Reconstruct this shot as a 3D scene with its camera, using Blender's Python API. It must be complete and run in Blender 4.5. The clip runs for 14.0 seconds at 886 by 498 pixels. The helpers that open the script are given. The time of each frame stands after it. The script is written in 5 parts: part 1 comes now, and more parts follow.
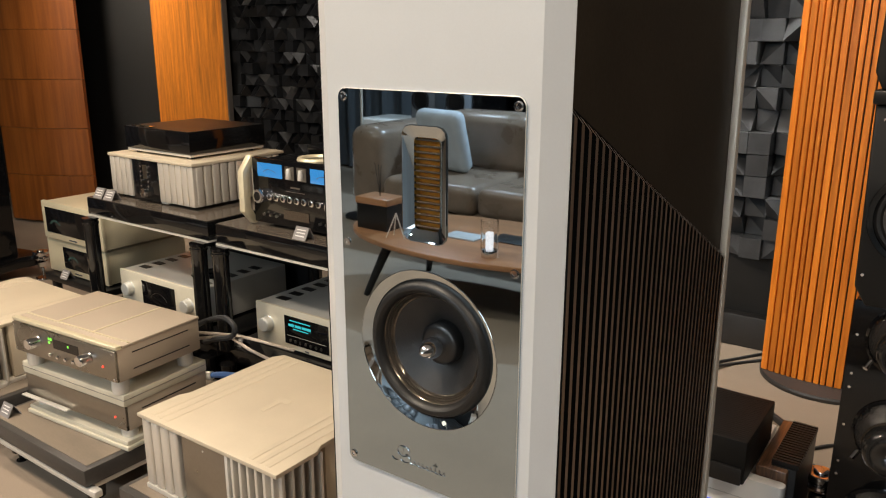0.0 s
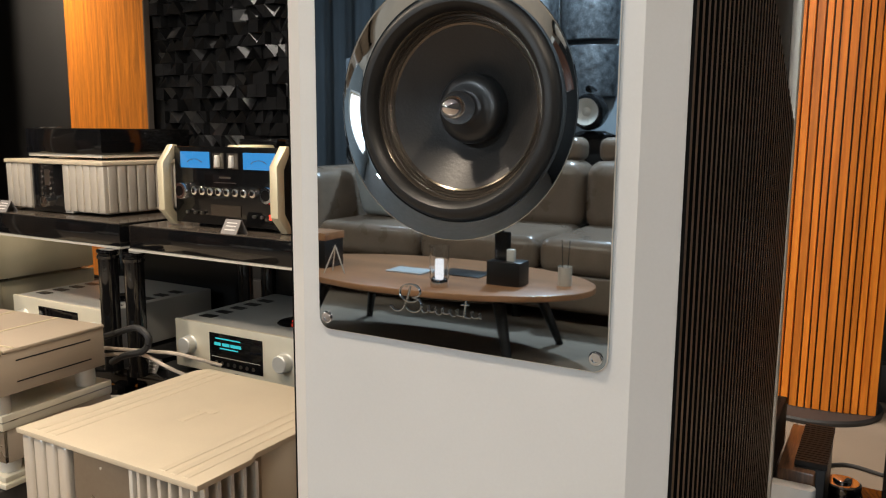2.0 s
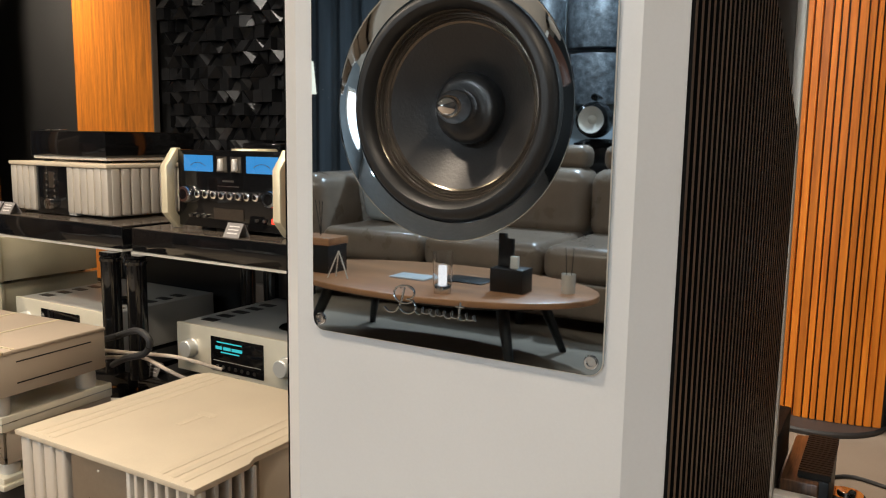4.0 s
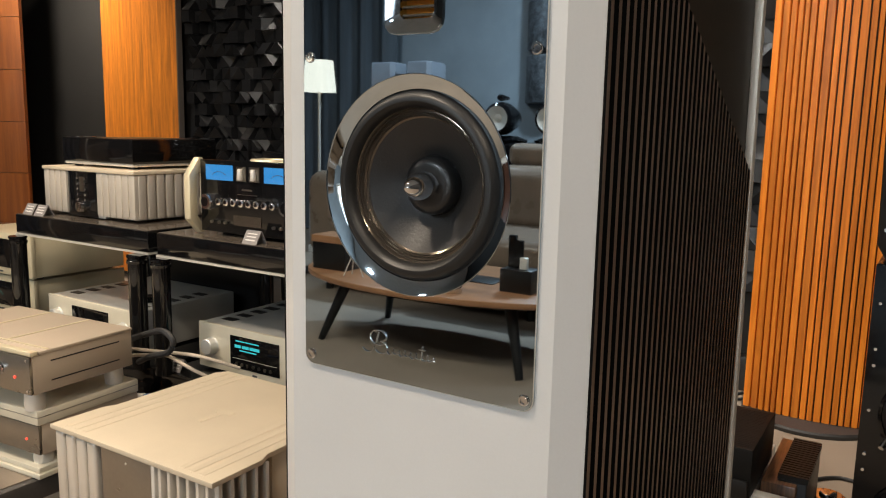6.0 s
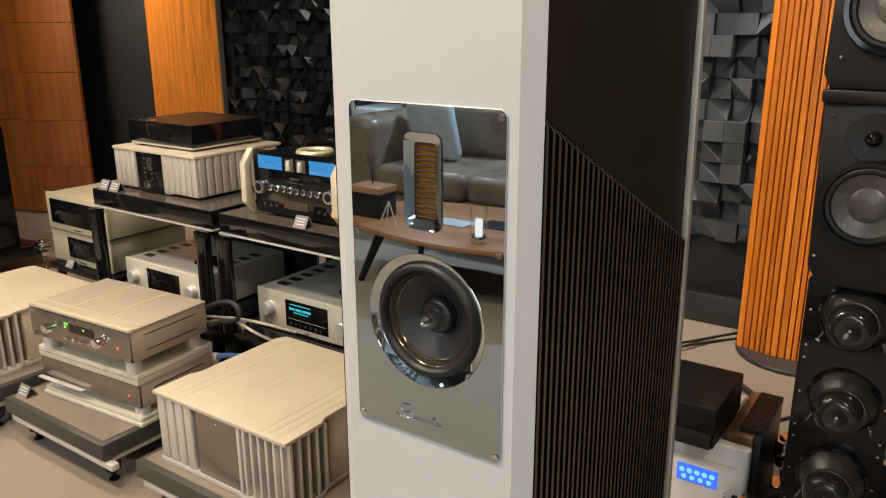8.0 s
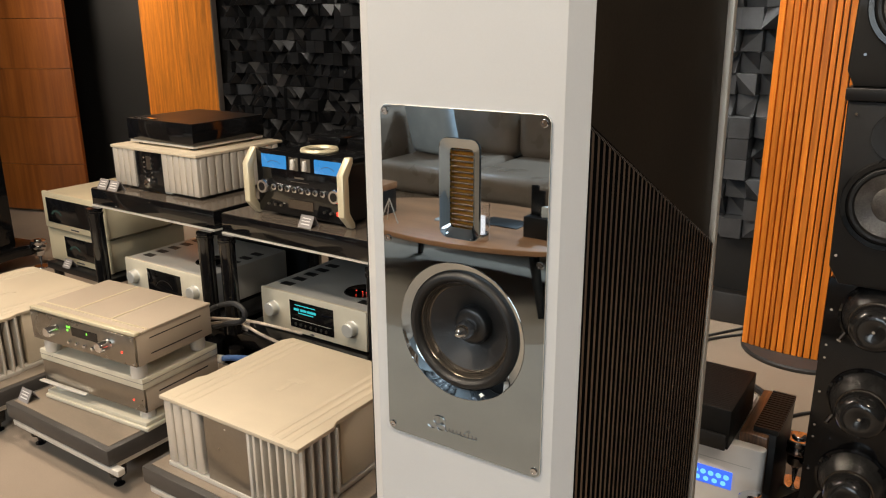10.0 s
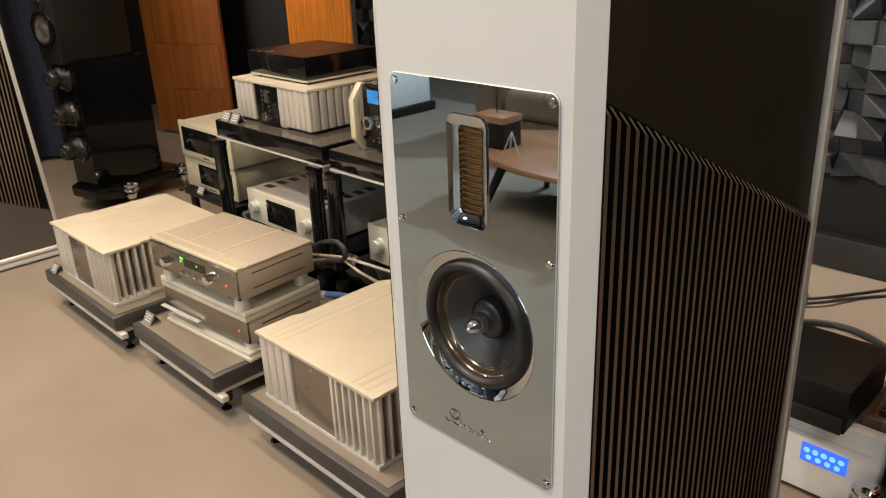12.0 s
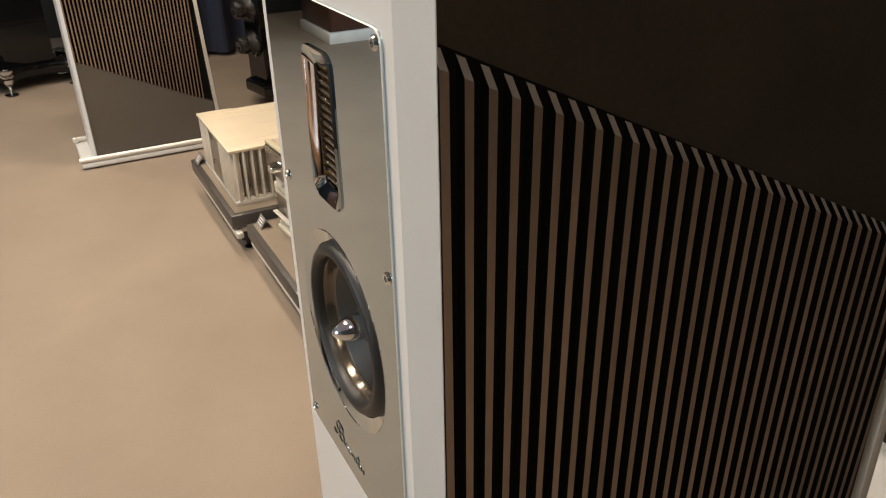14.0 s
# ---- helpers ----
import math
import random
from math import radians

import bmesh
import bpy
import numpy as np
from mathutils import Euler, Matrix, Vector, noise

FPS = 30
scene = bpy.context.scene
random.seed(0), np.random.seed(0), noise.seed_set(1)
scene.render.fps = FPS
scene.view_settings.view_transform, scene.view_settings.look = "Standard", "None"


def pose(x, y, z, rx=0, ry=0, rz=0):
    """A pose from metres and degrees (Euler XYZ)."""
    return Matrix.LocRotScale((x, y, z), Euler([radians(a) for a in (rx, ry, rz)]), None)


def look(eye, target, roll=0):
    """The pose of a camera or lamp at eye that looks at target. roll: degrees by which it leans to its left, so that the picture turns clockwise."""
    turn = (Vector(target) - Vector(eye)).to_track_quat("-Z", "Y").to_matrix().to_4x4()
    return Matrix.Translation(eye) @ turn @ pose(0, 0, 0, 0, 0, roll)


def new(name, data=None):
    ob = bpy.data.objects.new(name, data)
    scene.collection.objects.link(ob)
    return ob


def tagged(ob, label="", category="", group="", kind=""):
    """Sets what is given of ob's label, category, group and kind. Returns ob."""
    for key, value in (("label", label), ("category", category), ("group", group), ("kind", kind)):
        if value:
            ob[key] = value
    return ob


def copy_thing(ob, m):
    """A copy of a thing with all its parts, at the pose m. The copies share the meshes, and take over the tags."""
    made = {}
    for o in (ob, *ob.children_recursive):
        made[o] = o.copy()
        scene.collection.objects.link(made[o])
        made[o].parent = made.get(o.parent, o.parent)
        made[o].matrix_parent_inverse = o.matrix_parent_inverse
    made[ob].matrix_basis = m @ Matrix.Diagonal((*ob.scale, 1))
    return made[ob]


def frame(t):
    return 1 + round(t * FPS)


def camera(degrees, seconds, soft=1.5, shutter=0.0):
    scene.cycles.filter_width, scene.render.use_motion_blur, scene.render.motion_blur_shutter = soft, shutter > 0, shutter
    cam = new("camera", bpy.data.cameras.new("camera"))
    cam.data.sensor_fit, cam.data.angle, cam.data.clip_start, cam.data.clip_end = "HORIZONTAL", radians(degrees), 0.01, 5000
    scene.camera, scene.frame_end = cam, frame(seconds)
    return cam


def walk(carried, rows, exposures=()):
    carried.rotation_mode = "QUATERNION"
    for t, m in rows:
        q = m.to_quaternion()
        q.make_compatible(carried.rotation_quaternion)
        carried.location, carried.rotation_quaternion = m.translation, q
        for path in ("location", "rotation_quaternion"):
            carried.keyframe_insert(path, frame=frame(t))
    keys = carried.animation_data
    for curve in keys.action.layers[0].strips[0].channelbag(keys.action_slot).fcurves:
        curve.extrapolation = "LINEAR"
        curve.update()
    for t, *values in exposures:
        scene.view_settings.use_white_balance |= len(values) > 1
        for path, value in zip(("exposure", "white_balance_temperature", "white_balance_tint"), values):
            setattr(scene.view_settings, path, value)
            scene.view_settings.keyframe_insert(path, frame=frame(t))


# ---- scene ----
cam = camera(59.5, 14.0, soft=1.15)
PATH = [
    (0, (0.447, -0.6, 1.276), (-0.668, 0.974, 0.749), 0.1),
    (0.5, (0.397, -0.579, 1.225), (-0.668, 1.051, 0.767), 0.1),
    (1, (0.324, -0.525, 1.091), (-0.721, 1.138, 0.717), -0.1),
    (1.5, (0.281, -0.469, 1.006), (-0.725, 1.228, 0.677), 0.0),
    (2, (0.252, -0.445, 0.946), (-0.736, 1.269, 0.651), 0.4),
    (2.5, (0.247, -0.432, 0.937), (-0.734, 1.289, 0.666), 0.6),
    (5, (0.284, -0.452, 0.955), (-0.743, 1.24, 0.673), 1.2),
    (5.5, (0.314, -0.484, 0.983), (-0.726, 1.201, 0.699), 1.3),
    (6, (0.343, -0.501, 1.008), (-0.704, 1.176, 0.702), 1.2),
    (6.5, (0.382, -0.535, 1.058), (-0.7, 1.103, 0.679), 0.5),
    (7, (0.452, -0.594, 1.205), (-0.62, 1.001, 0.654), -0.1),
    (7.5, (0.508, -0.653, 1.3), (-0.567, 0.919, 0.69), -0.5),
    (8, (0.523, -0.72, 1.315), (-0.565, 0.861, 0.754), -0.2),
    (10.3, (0.449, -0.723, 1.329), (-0.611, 0.869, 0.743), -0.3),
    (10.5, (0.442, -0.728, 1.342), (-0.624, 0.853, 0.738), -0.0),
    (11, (0.432, -0.714, 1.34), (-0.679, 0.814, 0.683), -0.2),
    (11.5, (0.456, -0.683, 1.353), (-0.752, 0.746, 0.647), -0.9),
    (12, (0.514, -0.54, 1.36), (-0.812, 0.751, 0.6), -2.2),
    (12.5, (0.527, -0.397, 1.361), (-0.86, 0.795, 0.551), -2.6),
    (13, (0.479, -0.337, 1.343), (-0.963, 0.74, 0.47), -2.4),
    (13.5, (0.442, -0.252, 1.328), (-1.04, 0.724, 0.407), -1.7),
    (14, (0.512, -0.175, 1.319), (-1.052, 0.647, 0.384), -1.1),
]
walk(cam, [(t, look(eye, target, roll)) for t, eye, target, roll in PATH])

# ---- light ----
# Warm downlights, added cool fill, and a cool window in the showroom's front wall.
XL, XR, YB, YF, H = -6.3, 2.6, 2.72, -5.4, 2.7
scene.view_settings.exposure = 0.30
world = bpy.data.worlds.new("world")
scene.world = world
world.use_nodes = True
wn = world.node_tree.nodes
sky = wn.new("ShaderNodeTexSky")
sky.sky_type, sky.sun_disc, sky.sun_elevation, sky.sun_rotation = "NISHITA", False, radians(35), radians(120)
wn["Background"].inputs["Strength"].default_value = 0.12
world.node_tree.links.new(sky.outputs[0], wn["Background"].inputs["Color"])

WARM, NEUTRAL, COOL_FILL = (1.0, 0.835, 0.655), (1.0, 0.92, 0.82), (0.80, 0.92, 1.0)
# All unseen; the cool ones are added fill in place of daylight.
DOWNLIGHTS_AND_FILL = [(-0.6, -0.65, 30, WARM, 180), (-2.3, -0.5, 31, WARM, 180), (1.45, -0.75, 23, WARM, 180), (-4.0, -0.5, 9, WARM, 120),
              (-1.3, 0.25, 22, WARM, 180), (-2.95, 0.35, 16, WARM, 150), (-0.24, 2.36, 13, NEUTRAL, 80), (0.08, 1.85, 3, WARM, 110), (-2.4, 2.36, 3.5, NEUTRAL, 100),
              (-4.35, 1.95, 17, WARM, 80), (-1.4, -4.3, 92, COOL_FILL, 180), (-3.3, -3.9, 20, COOL_FILL, 180), (-3.4, -1.9, 14, NEUTRAL, 180), (0.2, -3.6, 18, COOL_FILL, 180)]


def lamp(name, kind, m, watts, colour, size, size_y=None):
    data = bpy.data.lights.new(name, kind)
    data.energy, data.color, data.shape, data.size = watts, colour, "DISK" if size_y is None else "RECTANGLE", size
    if size_y is not None:
        data.size_y = size_y
    ob = new(name, data)
    ob.matrix_world = m
    return ob


for lx, ly, watts, tint, spread in DOWNLIGHTS_AND_FILL:
    aim = look((lx, ly, H - 0.03), (lx, YB, 1.6)) if ly > 1.9 else pose(lx, ly, H - 0.03)
    lamp("downlight_and_fill_beam", "AREA", aim, watts, tint, 0.17).data.spread = radians(spread)
lamp("window_light", "AREA", look((1.35, YF + 0.04, 1.55), (0.6, -2.0, 0.4)), 26, (0.84, 0.93, 1.0), 1.9, 1.7)


# ---- materials ----
def mat(name, colour, rough=0.5, metal=0.0, vary=0.12, scale=9.0, grain=120.0, bump=0.05, stretch=(1, 1, 1), clear=0.0, second=None, rough_vary=0.1, tone=0.0, spec=0.5):
    """A node material: two scales of noise in colour and roughness, fine relief."""
    m = bpy.data.materials.new(name)
    m.use_nodes = True
    n, l = m.node_tree.nodes, m.node_tree.links
    b = n["Principled BSDF"]
    tc, mp = n.new("ShaderNodeTexCoord"), n.new("ShaderNodeMapping")
    mp.inputs["Scale"].default_value = stretch
    l.new(tc.outputs["Object"], mp.inputs["Vector"])
    info, add = n.new("ShaderNodeObjectInfo"), n.new("ShaderNodeVectorMath")
    shift = n.new("ShaderNodeMath")
    shift.operation = "MULTIPLY"
    shift.inputs[1].default_value = 37.0
    l.new(info.outputs["Random"], shift.inputs[0])
    l.new(mp.outputs[0], add.inputs[0])
    l.new(shift.outputs[0], add.inputs[1])
    big, fine = n.new("ShaderNodeTexNoise"), n.new("ShaderNodeTexNoise")
    big.inputs["Scale"].default_value, big.inputs["Detail"].default_value = scale, 5.0
    fine.inputs["Scale"].default_value, fine.inputs["Detail"].default_value = grain, 3.0
    l.new(add.outputs[0], big.inputs["Vector"])
    l.new(add.outputs[0], fine.inputs["Vector"])
    ramp, mix = n.new("ShaderNodeValToRGB"), n.new("ShaderNodeMix")
    dark = second or tuple(c * (1 - 2.2 * vary) for c in colour)
    ramp.color_ramp.elements[0].position, ramp.color_ramp.elements[1].position = 0.3, 0.7
    ramp.color_ramp.elements[0].color = (*[max(0, c) for c in dark], 1)
    ramp.color_ramp.elements[1].color = (*[min(1, c * (1 + vary)) for c in colour], 1)
    l.new(big.outputs[0], ramp.inputs[0])
    mix.data_type, mix.blend_type = "RGBA", "OVERLAY"
    mix.inputs["Factor"].default_value = min(1, vary * 2)
    l.new(ramp.outputs[0], mix.inputs["A"])
    l.new(fine.outputs[0], mix.inputs["B"])
    last = mix.outputs["Result"]
    if tone:
        hsv, tv = n.new("ShaderNodeHueSaturation"), n.new("ShaderNodeMapRange")
        tv.inputs["To Min"].default_value, tv.inputs["To Max"].default_value = 1 - tone, 1 + tone
        l.new(info.outputs["Random"], tv.inputs["Value"])
        l.new(tv.outputs[0], hsv.inputs["Value"])
        l.new(last, hsv.inputs["Color"])
        last = hsv.outputs[0]
    l.new(last, b.inputs["Base Color"])
    rr = n.new("ShaderNodeMapRange")
    rr.inputs["To Min"].default_value, rr.inputs["To Max"].default_value = max(0.01, rough * (1 - rough_vary)), min(1, rough * (1 + rough_vary))
    l.new(big.outputs[0], rr.inputs["Value"])
    l.new(rr.outputs[0], b.inputs["Roughness"])
    b.inputs["Metallic"].default_value = metal
    b.inputs["Coat Weight"].default_value = clear
    b.inputs["Coat Roughness"].default_value = 0.06
    b.inputs["Specular IOR Level"].default_value = spec
    if bump:
        bp = n.new("ShaderNodeBump")
        bp.inputs["Strength"].default_value, bp.inputs["Distance"].default_value = bump, 0.002
        l.new(fine.outputs[0], bp.inputs["Height"])
        l.new(bp.outputs[0], b.inputs["Normal"])
    return m


def glow(name, colour, strength):
    m = bpy.data.materials.new(name)
    m.use_nodes = True
    b = m.node_tree.nodes["Principled BSDF"]
    b.inputs["Base Color"].default_value = (0.02, 0.02, 0.02, 1)
    b.inputs["Emission Color"].default_value = (*colour, 1)
    b.inputs["Emission Strength"].default_value = strength
    b.inputs["Roughness"].default_value = 0.15
    return m


def glass(name, colour=(1, 1, 1), rough=0.02):
    m = bpy.data.materials.new(name)
    m.use_nodes = True
    b = m.node_tree.nodes["Principled BSDF"]
    b.inputs["Base Color"].default_value = (*colour, 1)
    b.inputs["Transmission Weight"].default_value = 1.0
    b.inputs["IOR"].default_value = 1.35
    b.inputs["Roughness"].default_value = rough
    return m


M_FLOOR = mat("grey_carpet_floor", (0.272, 0.219, 0.170), 0.85, vary=0.045, scale=3.2, grain=260, bump=0.5, spec=0.2)
M_WALL = mat("dark_grey_wall_paint", (0.0145, 0.0148, 0.0150), 0.6, vary=0.08, scale=4, grain=200, bump=0.1)
M_WALLFRONT = mat("blue_grey_wall_paint", (0.22, 0.25, 0.27), 0.7, vary=0.06, scale=3, grain=200, bump=0.1)
M_CEIL = mat("ceiling_paint", (0.36, 0.38, 0.40), 0.8, vary=0.05)
M_TRIMDARK = mat("dark_skirting", (0.035, 0.035, 0.036), 0.45, vary=0.1)
M_FOAMGREY = mat("grey_diffuser_block", (0.075, 0.081, 0.090), 0.30, spec=0.5, vary=0.12, scale=12, grain=300, bump=0.15, tone=0.35)
M_FOAM = mat("charcoal_diffuser_block", (0.013, 0.0136, 0.0150), 0.38, spec=0.3, vary=0.12, scale=12, grain=300, bump=0.15, tone=0.35)
M_WALNUT = mat("walnut_veneer", (0.30, 0.094, 0.016), 0.35, vary=0.10, scale=4, grain=60, bump=0.05, stretch=(7, 7, 0.35), second=(0.19, 0.055, 0.009), clear=0.2)
M_CABINET = mat("dark_red_brown_veneer", (0.085, 0.034, 0.020), 0.4, vary=0.12, scale=4, grain=60, bump=0.05, stretch=(7, 7, 0.35), clear=0.2)
M_OAK = mat("amber_wood_veneer", (0.62, 0.205, 0.022), 0.4, vary=0.15, scale=5, grain=40, bump=0.08, stretch=(9, 9, 0.5), second=(0.30, 0.105, 0.02), clear=0.15)
M_SLAT = mat("orange_wood_slat", (0.84, 0.265, 0.024), 0.40, vary=0.15, scale=5, grain=60, bump=0.1, stretch=(10, 10, 0.5), second=(0.60, 0.165, 0.014), tone=0.18)
M_BAFFLE = mat("pearl_white_lacquer", (0.615, 0.610, 0.597), 0.33, metal=0.0, vary=0.02, scale=5, grain=500, bump=0.02, clear=0.15)
M_TRIM = mat("polished_steel_trim", (0.57, 0.64, 0.69), 0.03, metal=1.0, vary=0.015, scale=3, bump=0.0)
M_CHROME = mat("polished_steel_plate", (0.47, 0.57, 0.655), 0.015, metal=1.0, vary=0.015, scale=3, bump=0.0)
M_RING = mat("chrome", (0.80, 0.81, 0.83), 0.05, metal=1.0, vary=0.02, bump=0.0)
M_ALU = mat("champagne_aluminium", (0.64, 0.555, 0.42), 0.5, metal=0.25, vary=0.03, scale=6, grain=420, bump=0.03)
M_PREAMP = mat("dull_champagne_aluminium", (0.46, 0.385, 0.30), 0.5, metal=0.25, vary=0.03, scale=6, grain=420, bump=0.03)
M_SILVER = mat("silver_aluminium", (0.70, 0.67, 0.61), 0.42, metal=0.4, vary=0.03, scale=6, grain=420, bump=0.03)
M_FINSILVER = mat("brushed_aluminium_fin", (0.73, 0.68, 0.60), 0.32, metal=0.5, vary=0.04, scale=6, grain=300, bump=0.04, stretch=(1, 1, 0.1))
M_POLISH = mat("smoked_mirror_panel", (0.37, 0.35, 0.315), 0.28, metal=1.0, vary=0.03, bump=0.0)
# Near-black for the fin gaps: their deep shade put in as colour.
M_GAPSHADE = mat("gap_shade_black", (0.0035, 0.0035, 0.0035), 0.8, vary=0.1, bump=0.05, spec=0.08)
M_TAFRONT = mat("pale_champagne_aluminium", (0.70, 0.65, 0.52), 0.42, metal=0.2, vary=0.03, grain=400, bump=0.03)
M_SIDE = mat("black_brown_side_panel", (0.033, 0.0265, 0.0200), 0.45, vary=0.12, scale=5, grain=240, bump=0.05, spec=0.08)
M_LOWSIDE = mat("brown_grey_side_panel", (0.095, 0.082, 0.07), 0.35, vary=0.05, scale=4, grain=240, bump=0.04)
# Upward fin ends in a paler metal: light from above put into the colour.
M_FINLIT = mat("lit_fin_end", (0.44, 0.40, 0.36), 0.42, metal=0.7, vary=0.06, grain=200, bump=0.04)
M_FIN = mat("dark_bronze_fin", (0.42, 0.312, 0.235), 0.36, metal=0.82, vary=0.1, scale=7, grain=200, bump=0.06, stretch=(1, 1, 0.2))
M_BLACK = mat("satin_black", (0.006, 0.006, 0.0064), 0.4, vary=0.12, grain=220, bump=0.05)
M_GLOSS = mat("black_gloss_lacquer", (0.005, 0.005, 0.0055), 0.08, vary=0.05, bump=0.0, clear=0.15, spec=0.42)
M_RUBBER = mat("black_rubber", (0.0095, 0.0092, 0.0088), 0.45, vary=0.08, grain=200, bump=0.04)
M_COLLAR = mat("satin_black_collar", (0.016, 0.0155, 0.015), 0.28, vary=0.06, grain=200, bump=0.02)
M_RIM = mat("glossy_bronze_black_rim", (0.15, 0.125, 0.10), 0.19, metal=0.8, vary=0.05, bump=0)
M_CONE = mat("woven_cone", (0.0225, 0.0212, 0.0202), 0.40, vary=0.1, scale=20, grain=500, bump=0.12)
M_CONEGREY = mat("grey_cone", (0.16, 0.15, 0.14), 0.3, metal=0.4, vary=0.2, scale=30, grain=300, bump=0.4)
M_CONEDARK = mat("black_textured_cone", (0.055, 0.053, 0.052), 0.20, metal=0.5, vary=0.15, scale=40, grain=260, bump=0.5)
M_BRASSDARK = mat("dark_bronze_ring", (0.16, 0.13, 0.10), 0.25, metal=0.8, vary=0.08, bump=0.02)
M_RUBBERGLOSS = mat("semi_gloss_black_magnet_cover", (0.020, 0.0195, 0.019), 0.16, clear=0.4, vary=0.08, grain=200, bump=0.02)
M_AMPBLACK = mat("matt_black_lid", (0.006, 0.0058, 0.0056), 0.55, vary=0.08, grain=220, bump=0.05, spec=0.25)
M_GOLD = mat("gold_pleats", (0.62, 0.33, 0.06), 0.45, metal=0.6, vary=0.1, grain=300, bump=0.1)
M_CREAM = mat("cream_gold_aluminium", (0.68, 0.61, 0.43), 0.38, metal=0.35, vary=0.03, grain=400, bump=0.03)
M_TA = mat("silver_grey_aluminium", (0.58, 0.585, 0.56), 0.38, metal=0.45, vary=0.03, grain=400, bump=0.03)
M_PLATFORM = mat("dark_grey_platform_veneer", (0.05, 0.045, 0.041), 0.4, vary=0.12, scale=4, grain=160, bump=0.08)
M_PLATTOP = mat("grey_brown_platform_top", (0.21, 0.17, 0.13), 0.42, vary=0.1, scale=4, grain=160, bump=0.08, stretch=(0.4, 3, 3))
M_SHELFTOP = mat("brown_grey_shelf_top", (0.10, 0.083, 0.067), 0.22, vary=0.08, scale=4, grain=160, bump=0.03, clear=0.4)
M_WHITE = mat("white_lacquer", (0.81, 0.80, 0.77), 0.35, vary=0.03, bump=0.02, clear=0.2)
M_EBONY = mat("striped_ebony", (0.22, 0.11, 0.055), 0.3, vary=0.3, scale=6, grain=30, bump=0.03, stretch=(14, 1, 1), second=(0.02, 0.012, 0.008), clear=0.4)
M_CABLE = mat("black_cable", (0.02, 0.02, 0.021), 0.5, vary=0.1)
M_CABLEW = mat("pale_cable", (0.50, 0.42, 0.34), 0.5, vary=0.1)
M_CABLEB = mat("blue_cable", (0.06, 0.13, 0.32), 0.5, vary=0.1)
M_CARD = mat("acrylic_price_card", (0.25, 0.235, 0.23), 0.25, vary=0.1, bump=0)
M_PALEPRINT = mat("pale_print", (0.6, 0.58, 0.55), 0.5, vary=0.05, bump=0)
M_PRINT = mat("dark_print", (0.05, 0.05, 0.055), 0.5, vary=0.05, bump=0)
M_LEATHER = mat("taupe_leather", (0.20, 0.15, 0.112), 0.28, vary=0.1, scale=6, grain=140, bump=0.35)
M_PILLOW = mat("pale_blue_cushion_cloth", (0.46, 0.51, 0.55), 0.85, vary=0.06, grain=400, bump=0.4)
M_TABLE = mat("walnut_table_top", (0.38, 0.185, 0.088), 0.35, vary=0.12, scale=3, grain=50, stretch=(0.6, 6, 6), bump=0.06)
M_DAMASK = mat("black_damask_panel", (0.07, 0.075, 0.08), 0.42, vary=0.5, scale=22, grain=90, bump=0.3, second=(0.012, 0.012, 0.013))
M_NAVY = mat("navy_curtain_cloth", (0.010, 0.014, 0.032), 0.8, vary=0.15, scale=4, grain=300, bump=0.3, stretch=(4, 4, 0.3))
M_GREYSPK = mat("grey_speaker_lacquer", (0.20, 0.22, 0.25), 0.25, vary=0.04, bump=0.0, clear=0.4)
M_CURTAIN = mat("dark_blue_grey_curtain", (0.06, 0.07, 0.08), 0.8, vary=0.15, scale=4, grain=300, bump=0.3, stretch=(4, 4, 0.3))
M_REDCONE = mat("red_cone", (0.14, 0.015, 0.017), 0.4, vary=0.1, bump=0.1)
M_BLUELIT = glow("blue_meter_glow", (0.02, 0.27, 0.66), 0.75)
M_CYAN = glow("cyan_display_glow", (0.05, 0.75, 0.8), 0.55)
M_SCREEN = glow("blue_screen_glow", (0.05, 0.16, 0.95), 0.9)
M_ICON = glow("cyan_icon_glow", (0.18, 0.62, 1.0), 1.0)
M_RED = glow("red_led", (1.0, 0.06, 0.03), 1.6)
M_GREEN = glow("green_led", (0.25, 1.0, 0.08), 1.2)
M_TEAL = glow("teal_meter_glow", (0.02, 0.22, 0.16), 0.1)
M_SHADE = glow("lit_lampshade", (1.0, 0.88, 0.68), 1.5)
M_FLAME = glow("candle_glow", (1.0, 0.84, 0.76), 1.5)
M_GLASS = glass("clear_glass")


# ---- mesh helpers ----
def bm_new():
    return bmesh.new()


def box(bm, x0, x1, y0, y1, z0, z1, bevel=0.0, seg=2):
    r = bmesh.ops.create_cube(bm, size=1.0, matrix=Matrix.Translation(((x0 + x1) / 2, (y0 + y1) / 2, (z0 + z1) / 2)) @ Matrix.Diagonal((abs(x1 - x0), abs(y1 - y0), abs(z1 - z0), 1)))
    if bevel:
        edges = list({e for v in r["verts"] for e in v.link_edges})
        bmesh.ops.bevel(bm, geom=edges, offset=bevel, segments=seg, affect="EDGES", profile=0.5)
    return bm


def rod(bm, p, q, r, r2=None, seg=16, bevel=0.0):
    p, q = Vector(p), Vector(q)
    m = Matrix.Translation((p + q) / 2) @ (q - p).to_track_quat("Z", "Y").to_matrix().to_4x4()
    made = bmesh.ops.create_cone(bm, cap_ends=True, segments=seg, radius1=r, radius2=r if r2 is None else r2, depth=(q - p).length, matrix=m)
    if bevel:
        edges = [e for e in {e for v in made["verts"] for e in v.link_edges} if any(len(f.verts) > 4 for f in e.link_faces)]
        bmesh.ops.bevel(bm, geom=edges, offset=bevel, segments=2, affect="EDGES", profile=0.5)
    return bm


